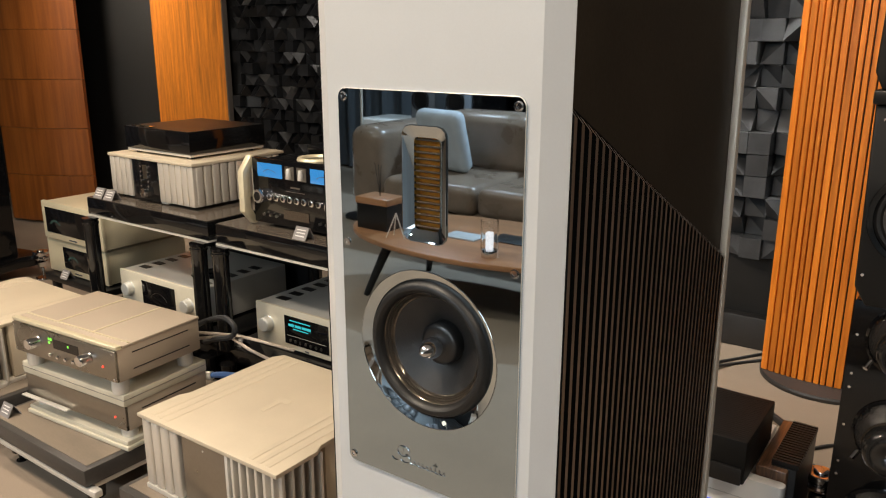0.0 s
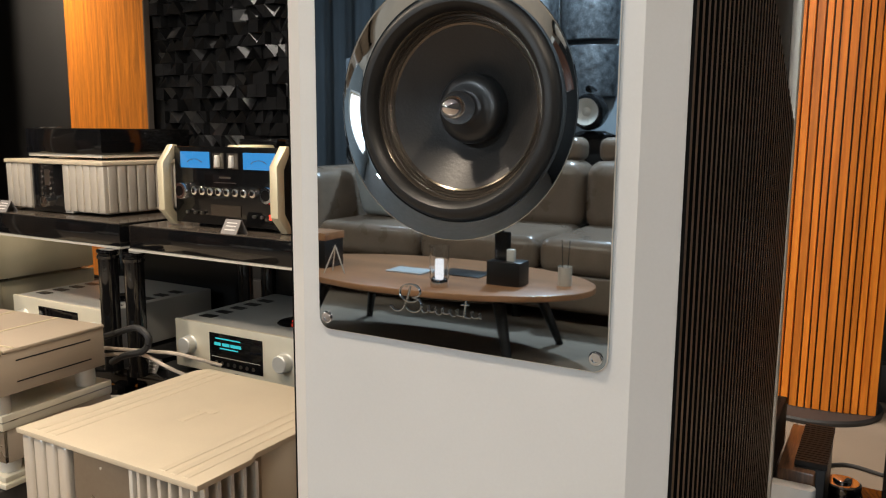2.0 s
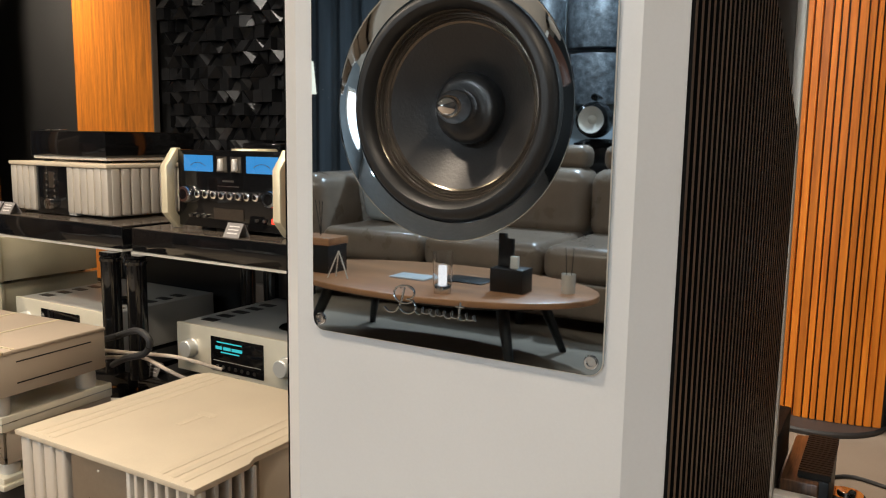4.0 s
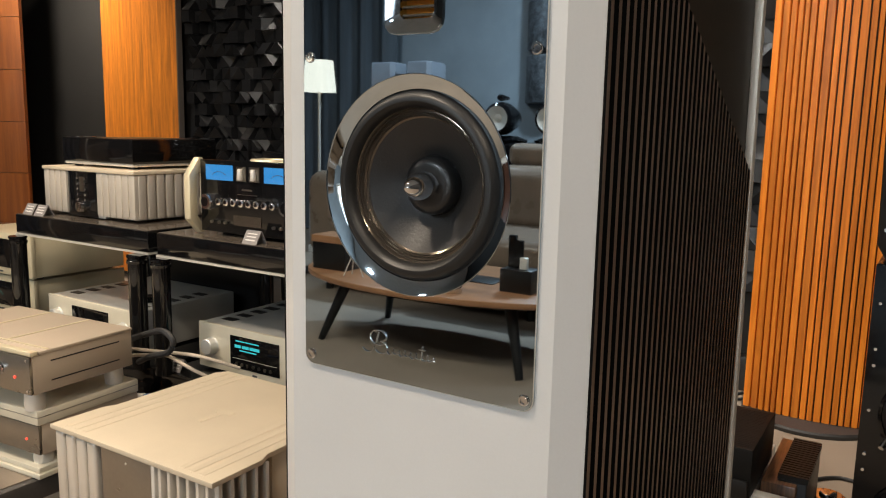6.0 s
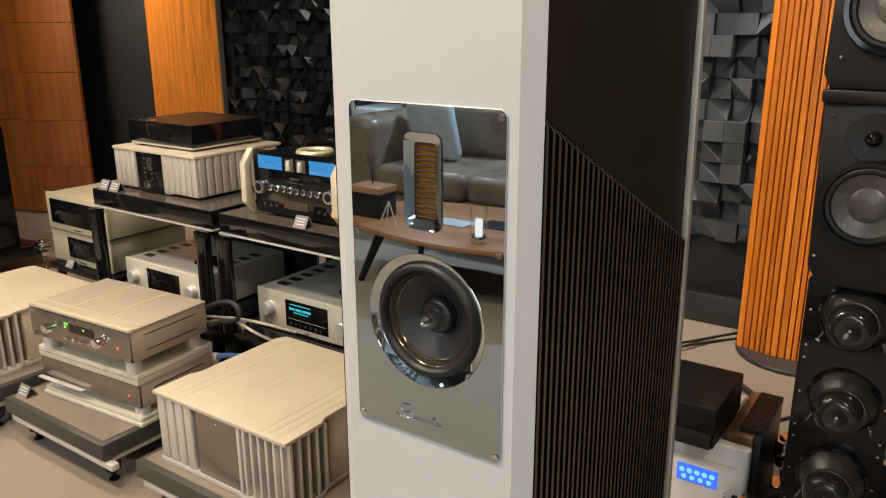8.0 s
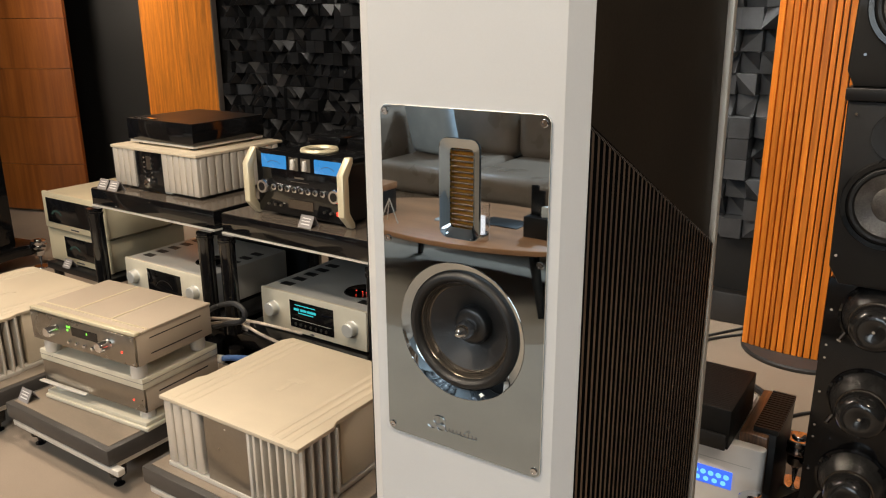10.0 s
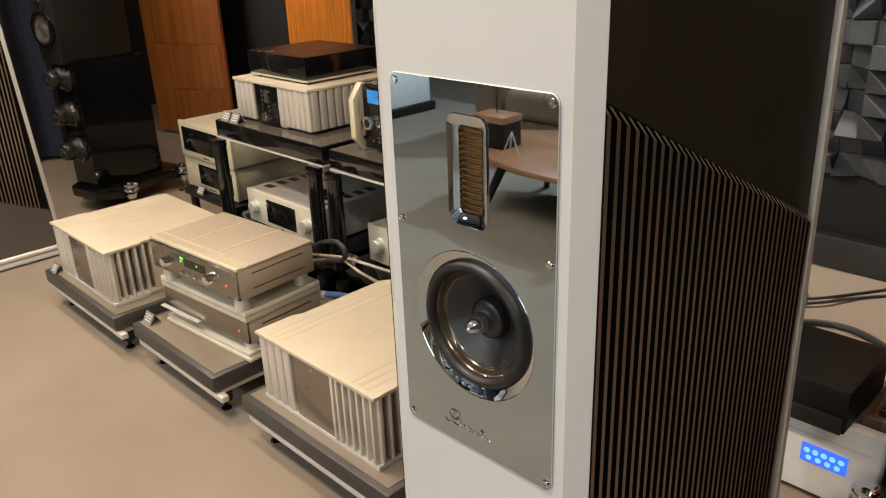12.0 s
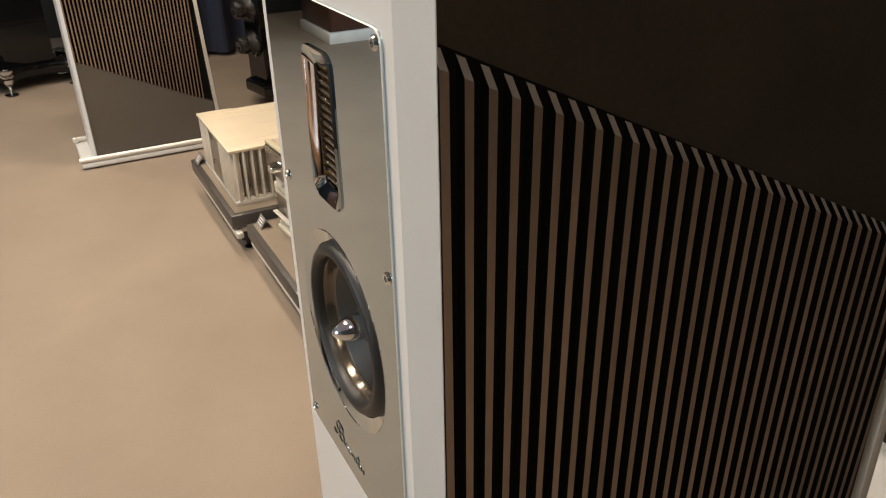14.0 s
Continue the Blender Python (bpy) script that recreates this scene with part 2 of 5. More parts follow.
def lathe(bm, profile, m, seg=48):
    """Turns (radius, height) points round the z axis of the pose m."""
    rings = []
    for r, h in profile:
        if r < 1e-6:
            rings.append([bm.verts.new(m @ Vector((0, 0, h)))])
        else:
            rings.append([bm.verts.new(m @ Vector((r * math.cos(a), r * math.sin(a), h))) for a in (2 * math.pi * i / seg for i in range(seg))])
    for a, b in zip(rings, rings[1:]):
        for i in range(seg):
            j = (i + 1) % seg
            if len(a) == 1 and len(b) == 1:
                continue
            if len(a) == 1:
                bm.faces.new((a[0], b[j], b[i]))
            elif len(b) == 1:
                bm.faces.new((a[i], a[j], b[0]))
            else:
                bm.faces.new((a[i], a[j], b[j], b[i]))
    return bm


def prism(bm, outline, axis, lo, hi, bevel=0.0):
    """Extrudes a closed outline of (u, v) points along x, y or z from lo to hi."""
    def at(u, v, w):
        return {"x": (w, u, v), "y": (u, w, v), "z": (u, v, w)}[axis]
    a = [bm.verts.new(at(u, v, lo)) for u, v in outline]
    b = [bm.verts.new(at(u, v, hi)) for u, v in outline]
    faces = [bm.faces.new(a), bm.faces.new(b[::-1])]
    for i in range(len(a)):
        j = (i + 1) % len(a)
        faces.append(bm.faces.new((a[j], a[i], b[i], b[j])))
    bmesh.ops.recalc_face_normals(bm, faces=faces)
    if bevel:
        edges = list({e for f in faces[:2] for e in f.edges})
        bmesh.ops.bevel(bm, geom=edges, offset=bevel, segments=2, affect="EDGES", profile=0.5)
    return bm


def rounded(w, h, r, cx=0.0, cy=0.0, n=6):
    """A rounded rectangle's outline."""
    pts = []
    for sx, sy, a0 in ((1, 1, 0), (-1, 1, 90), (-1, -1, 180), (1, -1, 270)):
        for i in range(n + 1):
            a = radians(a0 + 90 * i / n)
            pts.append((cx + sx * (w / 2 - r) + r * math.cos(a), cy + sy * (h / 2 - r) + r * math.sin(a)))
    return pts


def tube(bm, points, r, seg=8):
    """A round cable along a smooth line through the points."""
    pts = [Vector(p) for p in points]
    line = []
    for i in range(len(pts) - 1):
        p0, p1, p2, p3 = pts[max(i - 1, 0)], pts[i], pts[i + 1], pts[min(i + 2, len(pts) - 1)]
        for k in range(8):
            u = k / 8
            line.append(0.5 * ((2 * p1) + (p2 - p0) * u + (2 * p0 - 5 * p1 + 4 * p2 - p3) * u * u + (3 * p1 - p0 - 3 * p2 + p3) * u ** 3))
    line.append(pts[-1])
    rings = []
    for i, p in enumerate(line):
        d = (line[min(i + 1, len(line) - 1)] - line[max(i - 1, 0)]).normalized()
        side = d.cross(Vector((0, 0, 1)) if abs(d.z) < 0.9 else Vector((1, 0, 0))).normalized()
        up = side.cross(d)
        rings.append([bm.verts.new(p + r * (math.cos(a) * side + math.sin(a) * up)) for a in (2 * math.pi * k / seg for k in range(seg))])
    for a, b in zip(rings, rings[1:]):
        for i in range(seg):
            j = (i + 1) % seg
            bm.faces.new((a[i], a[j], b[j], b[i]))
    bm.faces.new(rings[0][::-1])
    bm.faces.new(rings[-1])
    bmesh.ops.recalc_face_normals(bm, faces=bm.faces[:])
    return bm


def mesh_of(name, bm, material, smooth=None):
    me = bpy.data.meshes.new(name)
    bm.normal_update()
    if smooth is not None:
        for f in bm.faces:
            f.smooth = True
        for e in bm.edges:
            if len(e.link_faces) == 2 and e.calc_face_angle(0) > radians(smooth):
                e.smooth = False
    bm.to_mesh(me)
    bm.free()
    me.materials.append(material)
    return me


def part(name, bm, material, parent=None, label="", smooth=35):
    ob = new(name, mesh_of(name, bm, material, smooth))
    if parent is not None:
        ob.parent = parent
    if label:
        ob["label"] = label
    return ob


def thing(name, at, label, category, group="", kind="", turn=0.0):
    ob = new(name)
    ob.empty_display_size = 0.05
    ob.matrix_basis = pose(*at, 0, 0, turn)
    return tagged(ob, label, category, group, kind)


def single(name, bm, material, label, category, group="", kind="", smooth=35):
    return tagged(part(name, bm, material, None, "", smooth), label, category, group, kind)


# ---- the room ----
single("floor", box(bm_new(), XL, XR, YF, YB, -0.12, 0.0), M_FLOOR, "worn grey-brown carpet floor of the listening room", "floor", kind="structure")
single("ceiling", box(bm_new(), XL, XR, YF, YB, H, H + 0.12), M_CEIL, "plain mid-grey showroom ceiling", "ceiling", kind="structure")
single("wall_north", box(bm_new(), XL - 0.15, XR + 0.15, YB, YB + 0.15, 0, H), M_WALL, "dark grey painted wall behind the equipment", "wall", kind="structure")
WX0, WX1, WZ0, WZ1 = 0.35, 2.35, 0.65, 2.45
bm = bm_new()
box(bm, XL - 0.15, WX0, YF - 0.15, YF, 0, H)
box(bm, WX1, XR + 0.15, YF - 0.15, YF, 0, H)
box(bm, WX0, WX1, YF - 0.15, YF, 0, WZ0)
box(bm, WX0, WX1, YF - 0.15, YF, WZ1, H)
single("wall_south", bm, M_WALLFRONT, "blue-grey painted wall with a window opening", "wall", kind="structure")
single("wall_west", box(bm_new(), XL - 0.15, XL, YF, YB, 0, H), M_WALL, "dark grey painted side wall", "wall", kind="structure")
single("wall_east", box(bm_new(), XR, XR + 0.15, YF, YB, 0, H), M_WALL, "dark grey painted side wall", "wall", kind="structure")
win = thing("window_1", ((WX0 + WX1) / 2, YF - 0.075, WZ0), "white framed showroom window letting in cool daylight", "window", kind="structure")
bm = bm_new()
for a, b in ((-1.0, -0.94), (0.94, 1.0), (-0.03, 0.03)):
    box(bm, a, b, -0.03, 0.03, 0.06, WZ1 - WZ0 - 0.06)
box(bm, -1.0, 1.0, -0.03, 0.03, 0, 0.06)
box(bm, -1.0, 1.0, -0.03, 0.03, WZ1 - WZ0 - 0.06, WZ1 - WZ0)
part("window_frame", bm, M_WHITE, win)
for a, b in ((-0.94, -0.03), (0.03, 0.94)):
    pane = part("pane", box(bm_new(), a, b, -0.004, 0.004, 0.06, WZ1 - WZ0 - 0.06), M_GLASS, win)
    pane.visible_shadow = False
single("baseboard", box(bm_new(), -4.0, XR, YB - 0.06, YB - 0.001, 0, 0.14, 0.006), M_TRIMDARK, "dark skirting ledge along the back wall", "baseboard", kind="structure")
lighting = None
for lx, ly, watts, tint, spread in DOWNLIGHTS_AND_FILL:
    if lighting is None:
        lighting = thing("downlight", (lx, ly, H), "assumed round recessed ceiling downlight with white rim", "downlight", "ceiling downlights")
        part("rim", lathe(bm_new(), [(0.06, 0.0), (0.06, -0.008), (0.082, -0.008), (0.086, 0.0)], Matrix()), M_WHITE, lighting)
        part("reflector", lathe(bm_new(), [(0.0, -0.001), (0.06, -0.001)], Matrix(), 32), M_RING, lighting)
    else:
        copy_thing(lighting, pose(lx, ly, H))


# ---- wall pieces: veneer panels, slatted column ----
def curved_panel(name, x0, x1, y, bulge, z0, z1, thick, material, label, bands=0, group=""):
    """A gently bowed upright panel, optionally of stacked bands."""
    ob = thing(name, ((x0 + x1) / 2, y, 0), label, "wall panel", group)
    n, zs = 20, [z0 + (z1 - z0) * i / max(bands, 1) for i in range(max(bands, 1) + 1)]
    half = (x1 - x0) / 2
    for a, b in zip(zs, zs[1:]):
        front = [(-half + 2 * half * i / n, -bulge * (1 - (2 * i / n - 1) ** 2)) for i in range(n + 1)]
        back = [(u, v + thick) for u, v in reversed(front)]
        part("panel", prism(bm_new(), front + back, "z", a + 0.0015, b - 0.0015), material, ob)
    return ob


walnut = curved_panel("curved_wood_panel", -0.335, 0.335, 0, 0.045, 0.02, 2.3, 0.03, M_WALNUT, "bowed walnut wall panel with thin horizontal joints", bands=7)
walnut.matrix_basis = pose(-4.90, 2.19, 0, 0, 0, 25)
oak = curved_panel("amber_wood_cladding", -4.185, -3.475, 2.62, 0.0, 0.05, 2.3, 0.03, M_OAK, "flat amber wood cladding fixed against the dark wall", bands=1)

part("edge_strip", box(bm_new(), 0.356, 0.366, -0.006, 0.030, 0.05, 2.3), M_LOWSIDE, oak, "grey metal edge strip")


def slat_column(cx, cy):
    ob = thing("slatted_wood_column", (cx, cy, 0), "bowed orange wood slat acoustic column on a dark round foot", "acoustic panel")
    R = 0.75
    part("foot", lathe(bm_new(), [(0, 0.0), (0.235, 0.0), (0.237, 0.012), (0.233, 0.02), (0, 0.02)], pose(0.0, 0.12, 0), 64), M_TRIMDARK, ob)
    arc = [(R * math.sin(a), R - R * math.cos(a) + 0.014) for a in (radians(-17.0 + 34 * i / 24) for i in range(25))]
    part("backing", prism(bm_new(), arc + [(u, v + 0.02) for u, v in reversed(arc)], "z", 0.02, 2.35), M_BLACK, ob)
    widths = (0.024, 0.022, 0.018, 0.016, 0.014, 0.018, 0.022, 0.024, 0.018, 0.016, 0.022, 0.024, 0.018, 0.014, 0.016, 0.018, 0.022, 0.024)
    made, u = {}, -0.222
    for wd in widths:
        if wd not in made:
            made[wd] = mesh_of("slat", box(bm_new(), -wd / 2, wd / 2, -0.002, 0.016, 0.02, 2.35, 0.0015, 1), M_SLAT)
        a = (u + wd / 2) / R
        s = new("slat", made[wd])
        s.parent = ob
        s.matrix_basis = Matrix.Translation((R * math.sin(a), R - R * math.cos(a), 0)) @ Matrix.Rotation(a, 4, "Z")
        u += wd + 0.0052
    return ob


slat_column(0.055, 2.40)


# ---- the white floor-standing loudspeaker ----
def squiggle(ob, cx, z):
    """The raised script mark as plain loops: one tall flourish and a row of small ones."""
    def bow(ax, az, rx, rz, a0, a1, n=14):
        return [(ax + rx * math.cos(radians(a0 + (a1 - a0) * i / n)), -0.0026, az + rz * math.sin(radians(a0 + (a1 - a0) * i / n))) for i in range(n + 1)]
    x0 = cx - 0.0365
    bm = tube(bm_new(), bow(x0 + 0.0165, z + 0.0045, 0.0085, 0.0062, 35, 330), 0.00052, 6)
    tube(bm, bow(x0 + 0.0185, z + 0.0062, 0.0060, 0.0046, 150, -80), 0.00052, 6)
    tube(bm, bow(x0 + 0.0190, z - 0.0035, 0.0066, 0.0050, 95, -150), 0.00052, 6)
    tube(bm, [(x0 + 0.0165, -0.0026, z + 0.0090), (x0 + 0.0135, -0.0026, z - 0.0010), (x0 + 0.0095, -0.0026, z - 0.0078), (x0 + 0.0040, -0.0026, z - 0.0088), (x0, -0.0026, z - 0.0062)], 0.0006, 6)
    row = []
    for i in range(85):
        u = i / 10
        row.append((x0 + 0.0255 + 0.0056 * u - 0.0017 * math.sin(2 * math.pi * u), -0.0026, z - 0.0052 + 0.0027 * math.cos(2 * math.pi * u) * (0.8 + 0.2 * math.sin(3 * u))))
    tube(bm, row, 0.00045, 5)
    tube(bm, [(x0 + 0.0600, -0.0026, z + 0.0040), (x0 + 0.0585, -0.0026, z - 0.0080)], 0.0006, 6)
    tube(bm, [(x0 + 0.0565, -0.0026, z + 0.0010), (x0 + 0.0625, -0.0026, z + 0.0012)], 0.0005, 6)
    return part("script_mark", bm, M_TRIM, ob, "raised chrome script ornament")


def sheet(bm, outline, holes, y0, y1, inset=None):
    """An upright sheet between the depths y0 and y1, with openings through it."""
    for y, flip in ((y0, 1), (y1, -1)):
        edges = []
        for loop in [inset if inset and y == y0 else outline, *holes]:
            vs = [bm.verts.new((u, y, v)) for u, v in loop]
            edges += [bm.edges.new((vs[i], vs[(i + 1) % len(vs)])) for i in range(len(vs))]
        made = bmesh.ops.triangle_fill(bm, use_beauty=True, use_dissolve=False, edges=edges)
        for f in made["geom"]:
            if isinstance(f, bmesh.types.BMFace) and f.normal.y * flip > 0:
                f.normal_flip()
    for k, loop in enumerate([outline, *holes]):
        bands = [(loop, y0), (loop, y1)]
        if k == 0 and inset:
            bands = [(inset, y0), (loop, y0 + 0.0007), (loop, y1)]
        rows = [[bm.verts.new((u, y, v)) for u, v in pts] for pts, y in bands]
        for a, b in zip(rows, rows[1:]):
            for i in range(len(a)):
                j = (i + 1) % len(a)
                f = bm.faces.new((a[i], a[j], b[j], b[i]) if k else (a[j], a[i], b[i], b[j]))
                f.material_index = 1 if k == 0 and inset and a is rows[0] else 0
    bm.normal_update()
    return bm


def white_loudspeaker(at):
    ob = thing("floor_standing_loudspeaker", at, "tall pearl white loudspeaker with mirror front plate and dark finned sides", "loudspeaker", "pair of white loudspeakers")
    HT, W, F = 1.44, 0.1478, 0.1255

    def back(z):
        return 0.593 - 0.045 * z
    # baffle with chamfered long edges
    CX, CZ, TX, TZ = 0.0018, 0.9628, 0.0014, 1.1365
    mouth = [(CX + 0.0868 * math.cos(2 * math.pi * i / 96), CZ + 0.0868 * math.sin(2 * math.pi * i / 96)) for i in range(96)]
    slot = rounded(0.0545, 0.1165, 0.011, TX, TZ, 3)
    bm = bm_new()
    sheet(bm, [(-F, 0.035), (F, 0.035), (F, HT), (-F, HT)], [mouth, slot], 0.0, 0.024)
    part("baffle", bm, M_BAFFLE, ob, "", 20)
    for s in (-1, 1):
        part("baffle_edge", prism(bm_new(), [(s * F, 0.0), (s * W, 0.0144), (s * W, 0.0152), (s * F, 0.0240)], "z", 0.035, HT), M_BAFFLE, ob)
    bm = bm_new()
    outline = [(0.0152, 0.035), (back(0.035), 0.035), (back(HT), HT), (0.0152, HT)]
    prism(bm, outline, "x", -0.1395, 0.1395)
    bmesh.ops.delete(bm, geom=[f for f in bm.faces if f.calc_center_median().y < 0.02], context="FACES")
    part("cabinet", bm, M_SIDE, ob, "black-brown satin side walls")
    for s in (-1, 1):
        bm = bm_new()
        strip = [(back(0.035) - 0.004, 0.035), (back(0.035) + 0.012, 0.035), (back(HT) + 0.012, HT), (back(HT) - 0.004, HT)]
        prism(bm, strip, "x", min(s * 0.1395, s * 0.1500), max(s * 0.1395, s * 0.1500), 0.0015)
        part("rear_edge_strip", bm, M_SILVER, ob, "pale silver strip along the rear edge")
    bm = bm_new()
    prism(bm, [(back(0.035) + 0.0, 0.035), (back(0.035) + 0.010, 0.035), (back(HT) + 0.010, HT), (back(HT), HT)], "x", -0.134, 0.134)
    part("rear_panel", bm, M_BAFFLE, ob)
    bm = box(bm_new(), -0.172, 0.172, -0.055, 0.615, 0.006, 0.032, 0.008, 3)
    part("base_plate", bm, M_BAFFLE, ob)
    bm = bm_new()
    for s in (-1, 1):
        tube(bm, [(s * 0.165, 0.60, 0.045), (s * 0.165, 0.30, 0.045), (s * 0.165, -0.03, 0.045), (s * 0.16, -0.048, 0.045), (s * 0.14, -0.05, 0.045)], 0.012, 10)
    part("base_rail", bm, M_SILVER, ob)
    # side fins between two slanting lines
    y0, pitch, n, slope = 0.0150, 0.01562, 36, 0.476
    for s in (-1, 1):
        # Added black lining, painting the shade at the bottom of the fin gaps.
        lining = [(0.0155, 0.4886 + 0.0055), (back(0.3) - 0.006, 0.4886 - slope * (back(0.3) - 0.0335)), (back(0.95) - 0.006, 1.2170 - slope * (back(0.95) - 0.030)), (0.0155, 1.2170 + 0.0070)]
        part("fin_bed", prism(bm_new(), lining, "x", min(s * 0.1396, s * 0.1402), max(s * 0.1396, s * 0.1402)), M_GAPSHADE, ob, "black lining that paints the shade between the fins")
        foot = [(0.0155, 0.036), (back(0.036) - 0.006, 0.036), (back(0.25) - 0.006, 0.480 - slope * (back(0.25) - 0.0335)), (0.0155, 0.4855)]
        part("lower_side_panel", prism(bm_new(), foot, "x", min(s * 0.1396, s * 0.1406), max(s * 0.1396, s * 0.1406)), M_LOWSIDE, ob, "plain brown-grey panel below the fins")
    me = None
    for s in (-1, 1):
        for i in range(n):
            y = y0 + pitch * i
            if y > 0.541:
                break
            if me is None:
                bm = bm_new()
                t = 0.0060
                low, high = 0.490, 1.2066
                ring = []
                for yy in (0.0, t):
                    dz = -slope * yy
                    ring.append([bm.verts.new(p) for p in ((0.1400, yy, low - 0.009 + dz), (0.1500, yy, low + dz), (0.1500, yy, high + dz), (0.1400, yy, high + 0.0115 + dz))])
                bm.faces.new(ring[0])
                bm.faces.new(ring[1][::-1])
                for k in range(4):
                    bm.faces.new((ring[0][k], ring[1][k], ring[1][(k + 1) % 4], ring[0][(k + 1) % 4]))
                bmesh.ops.recalc_face_normals(bm, faces=bm.faces[:])
                # Flanks go black too, so the gaps keep their painted shade.
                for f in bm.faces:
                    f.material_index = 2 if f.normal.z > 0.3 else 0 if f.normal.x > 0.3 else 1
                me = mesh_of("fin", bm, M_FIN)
                me.materials.append(M_GAPSHADE)
                me.materials.append(M_FINLIT)
            fin = new("fin", me)
            fin.parent = ob
            fin.matrix_basis = pose(0, y, -slope * (y - 0.024)) if s > 0 else pose(0, y, -slope * (y - 0.024)) @ Matrix.Diagonal((-1, 1, 1, 1))
    # mirror plate
    plate = part("mirror_plate", sheet(bm_new(), rounded(0.2220, 0.4250, 0.010, 0.0014, 1.0142), [mouth, slot], -0.0022, 0.0, rounded(0.2206, 0.4236, 0.0094, 0.0014, 1.0142)), M_CHROME, ob, "mirror polished steel plate with rounded corners")
    # Paler satin bevel band: the plate edge's bright highlight put in by material.
    plate.data.materials.append(M_SILVER)
    me = None
    for sx in (-1, 1):
        for z in (0.8108, 1.0645, 1.2180):
            if me is None:
                bm = lathe(bm_new(), [(0, 0.0008), (0.0020, 0.0008), (0.0023, 0.0018), (0.0038, 0.0018), (0.0044, 0.0011), (0.0047, 0.0)], pose(0, -0.0022, 0, 90, 0, 0), 20)
                rod(bm, (0, -0.0031, 0), (0, -0.0027, 0), 0.0014, seg=6)
                me = mesh_of("screw", bm, M_RING, 35)
            sc = new("screw", me)
            sc.parent = plate
            sc.location = (0.0014 + sx * 0.1033, 0, z)
    squiggle(plate, -0.009, 0.8325)
    # mid driver
    face = pose(CX, -0.0022, CZ, 90, 0, 0)
    drv = part("driver", lathe(bm_new(), [(0.0743, -0.0085), (0.0745, -0.0052), (0.0751, -0.0041), (0.0761, -0.0036), (0.0856, -0.0002), (0.0863, 0.0003), (0.0867, 0.0001), (0.0868, -0.0040)], face, 96), M_TRIM, ob, "chrome trim ring round the mid driver", 9)
    part("surround", lathe(bm_new(), [(0.0611, -0.0078), (0.0619, -0.0040), (0.0635, -0.0008), (0.0659, 0.0012), (0.0686, 0.0014), (0.0713, 0.0000), (0.0733, -0.0032), (0.0747, -0.0062)], face, 72), M_RUBBER, drv, "black rubber roll surround")
    part("cone", lathe(bm_new(), [(0.0, -0.0400), (0.021, -0.0372), (0.0306, -0.0318), (0.0429, -0.0235), (0.0536, -0.0160)], face, 72), M_CONE, drv, "dark grey woven cone")
    part("cone_rim", lathe(bm_new(), [(0.0536, -0.0160), (0.0549, -0.0150), (0.0556, -0.0156), (0.0568, -0.0136), (0.0575, -0.0140), (0.0586, -0.0112), (0.0594, -0.0114), (0.0602, -0.0086), (0.0612, -0.0074)], face, 96), M_RIM, drv, "glossy stepped rim of the cone", 50)
    part("phase_collar", lathe(bm_new(), [(0.0240, -0.0380), (0.0239, -0.0285), (0.0232, -0.0248), (0.0212, -0.0226), (0.0160, -0.0215), (0.0110, -0.0218), (0.0, -0.0220)], face, 48), M_COLLAR, drv, "", 40)
    part("phase_plug", lathe(bm_new(), [(0.0108, -0.0218), (0.0116, -0.0180), (0.0116, -0.0120), (0.0105, -0.0058), (0.0077, 0.0010), (0.0040, 0.0062), (0.0014, 0.0082), (0.0, 0.0085)], face, 48), M_RING, drv, "pointed chrome phase plug")
    # ribbon tweeter in a bevelled chrome frame
    outer, inner = rounded(0.0545, 0.1165, 0.011, TX, TZ, 3), rounded(0.0310, 0.0920, 0.0045, TX, TZ, 3)
    bm = bm_new()
    loops = []
    for pts, y in ((outer, 0.0010), (outer, -0.0026), (rounded(0.0533, 0.1153, 0.0105, TX, TZ, 3), -0.0042), (rounded(0.0519, 0.1139, 0.010, TX, TZ, 3), -0.0040), (rounded(0.0332, 0.0942, 0.0055, TX, TZ, 3), 0.0010), (inner, 0.0016), (inner, 0.0125)):
        loops.append([bm.verts.new((u, y, v)) for u, v in pts])
    for a, b in zip(loops, loops[1:]):
        for i in range(len(a)):
            j = (i + 1) % len(a)
            bm.faces.new((a[i], a[j], b[j], b[i]))
    bmesh.ops.recalc_face_normals(bm, faces=bm.faces[:])
    for f in bm.faces:
        f.normal_flip() if f.normal.y > 0.1 else None
    tw = part("tweeter", bm, M_TRIM, ob, "ribbon tweeter in a bevelled chrome frame", 20)
    bm = bm_new()
    box(bm, TX - 0.0178, TX + 0.0178, 0.0110, 0.0130, TZ - 0.0468, TZ + 0.0468)
    part("tweeter_well", bm, M_BLACK, tw)
    bm = bm_new()
    for i in range(92):
        z = TZ - 0.046 + 0.001 * i
        prism(bm, [(0.0109, z), (0.0102, z + 0.0005), (0.0109, z + 0.001)], "x", TX - 0.0165, TX + 0.0165)
    part("pleats", bm, M_GOLD, tw, "gold pleated membrane")
    me = None
    for i in range(15):
        if me is None:
            me = mesh_of("slat", box(bm_new(), -0.0145, 0.0145, 0.0030, 0.0068, -0.0011, 0.0011, 0.0005, 1), M_RIM)
        sl = new("slat", me)
        sl.parent = tw
        sl.location = (TX, 0, TZ - 0.0434 + 0.0062 * i)
    return ob


spk = white_loudspeaker((0, 0, 0))
copy_thing(spk, pose(-3.366, -0.025, 0))


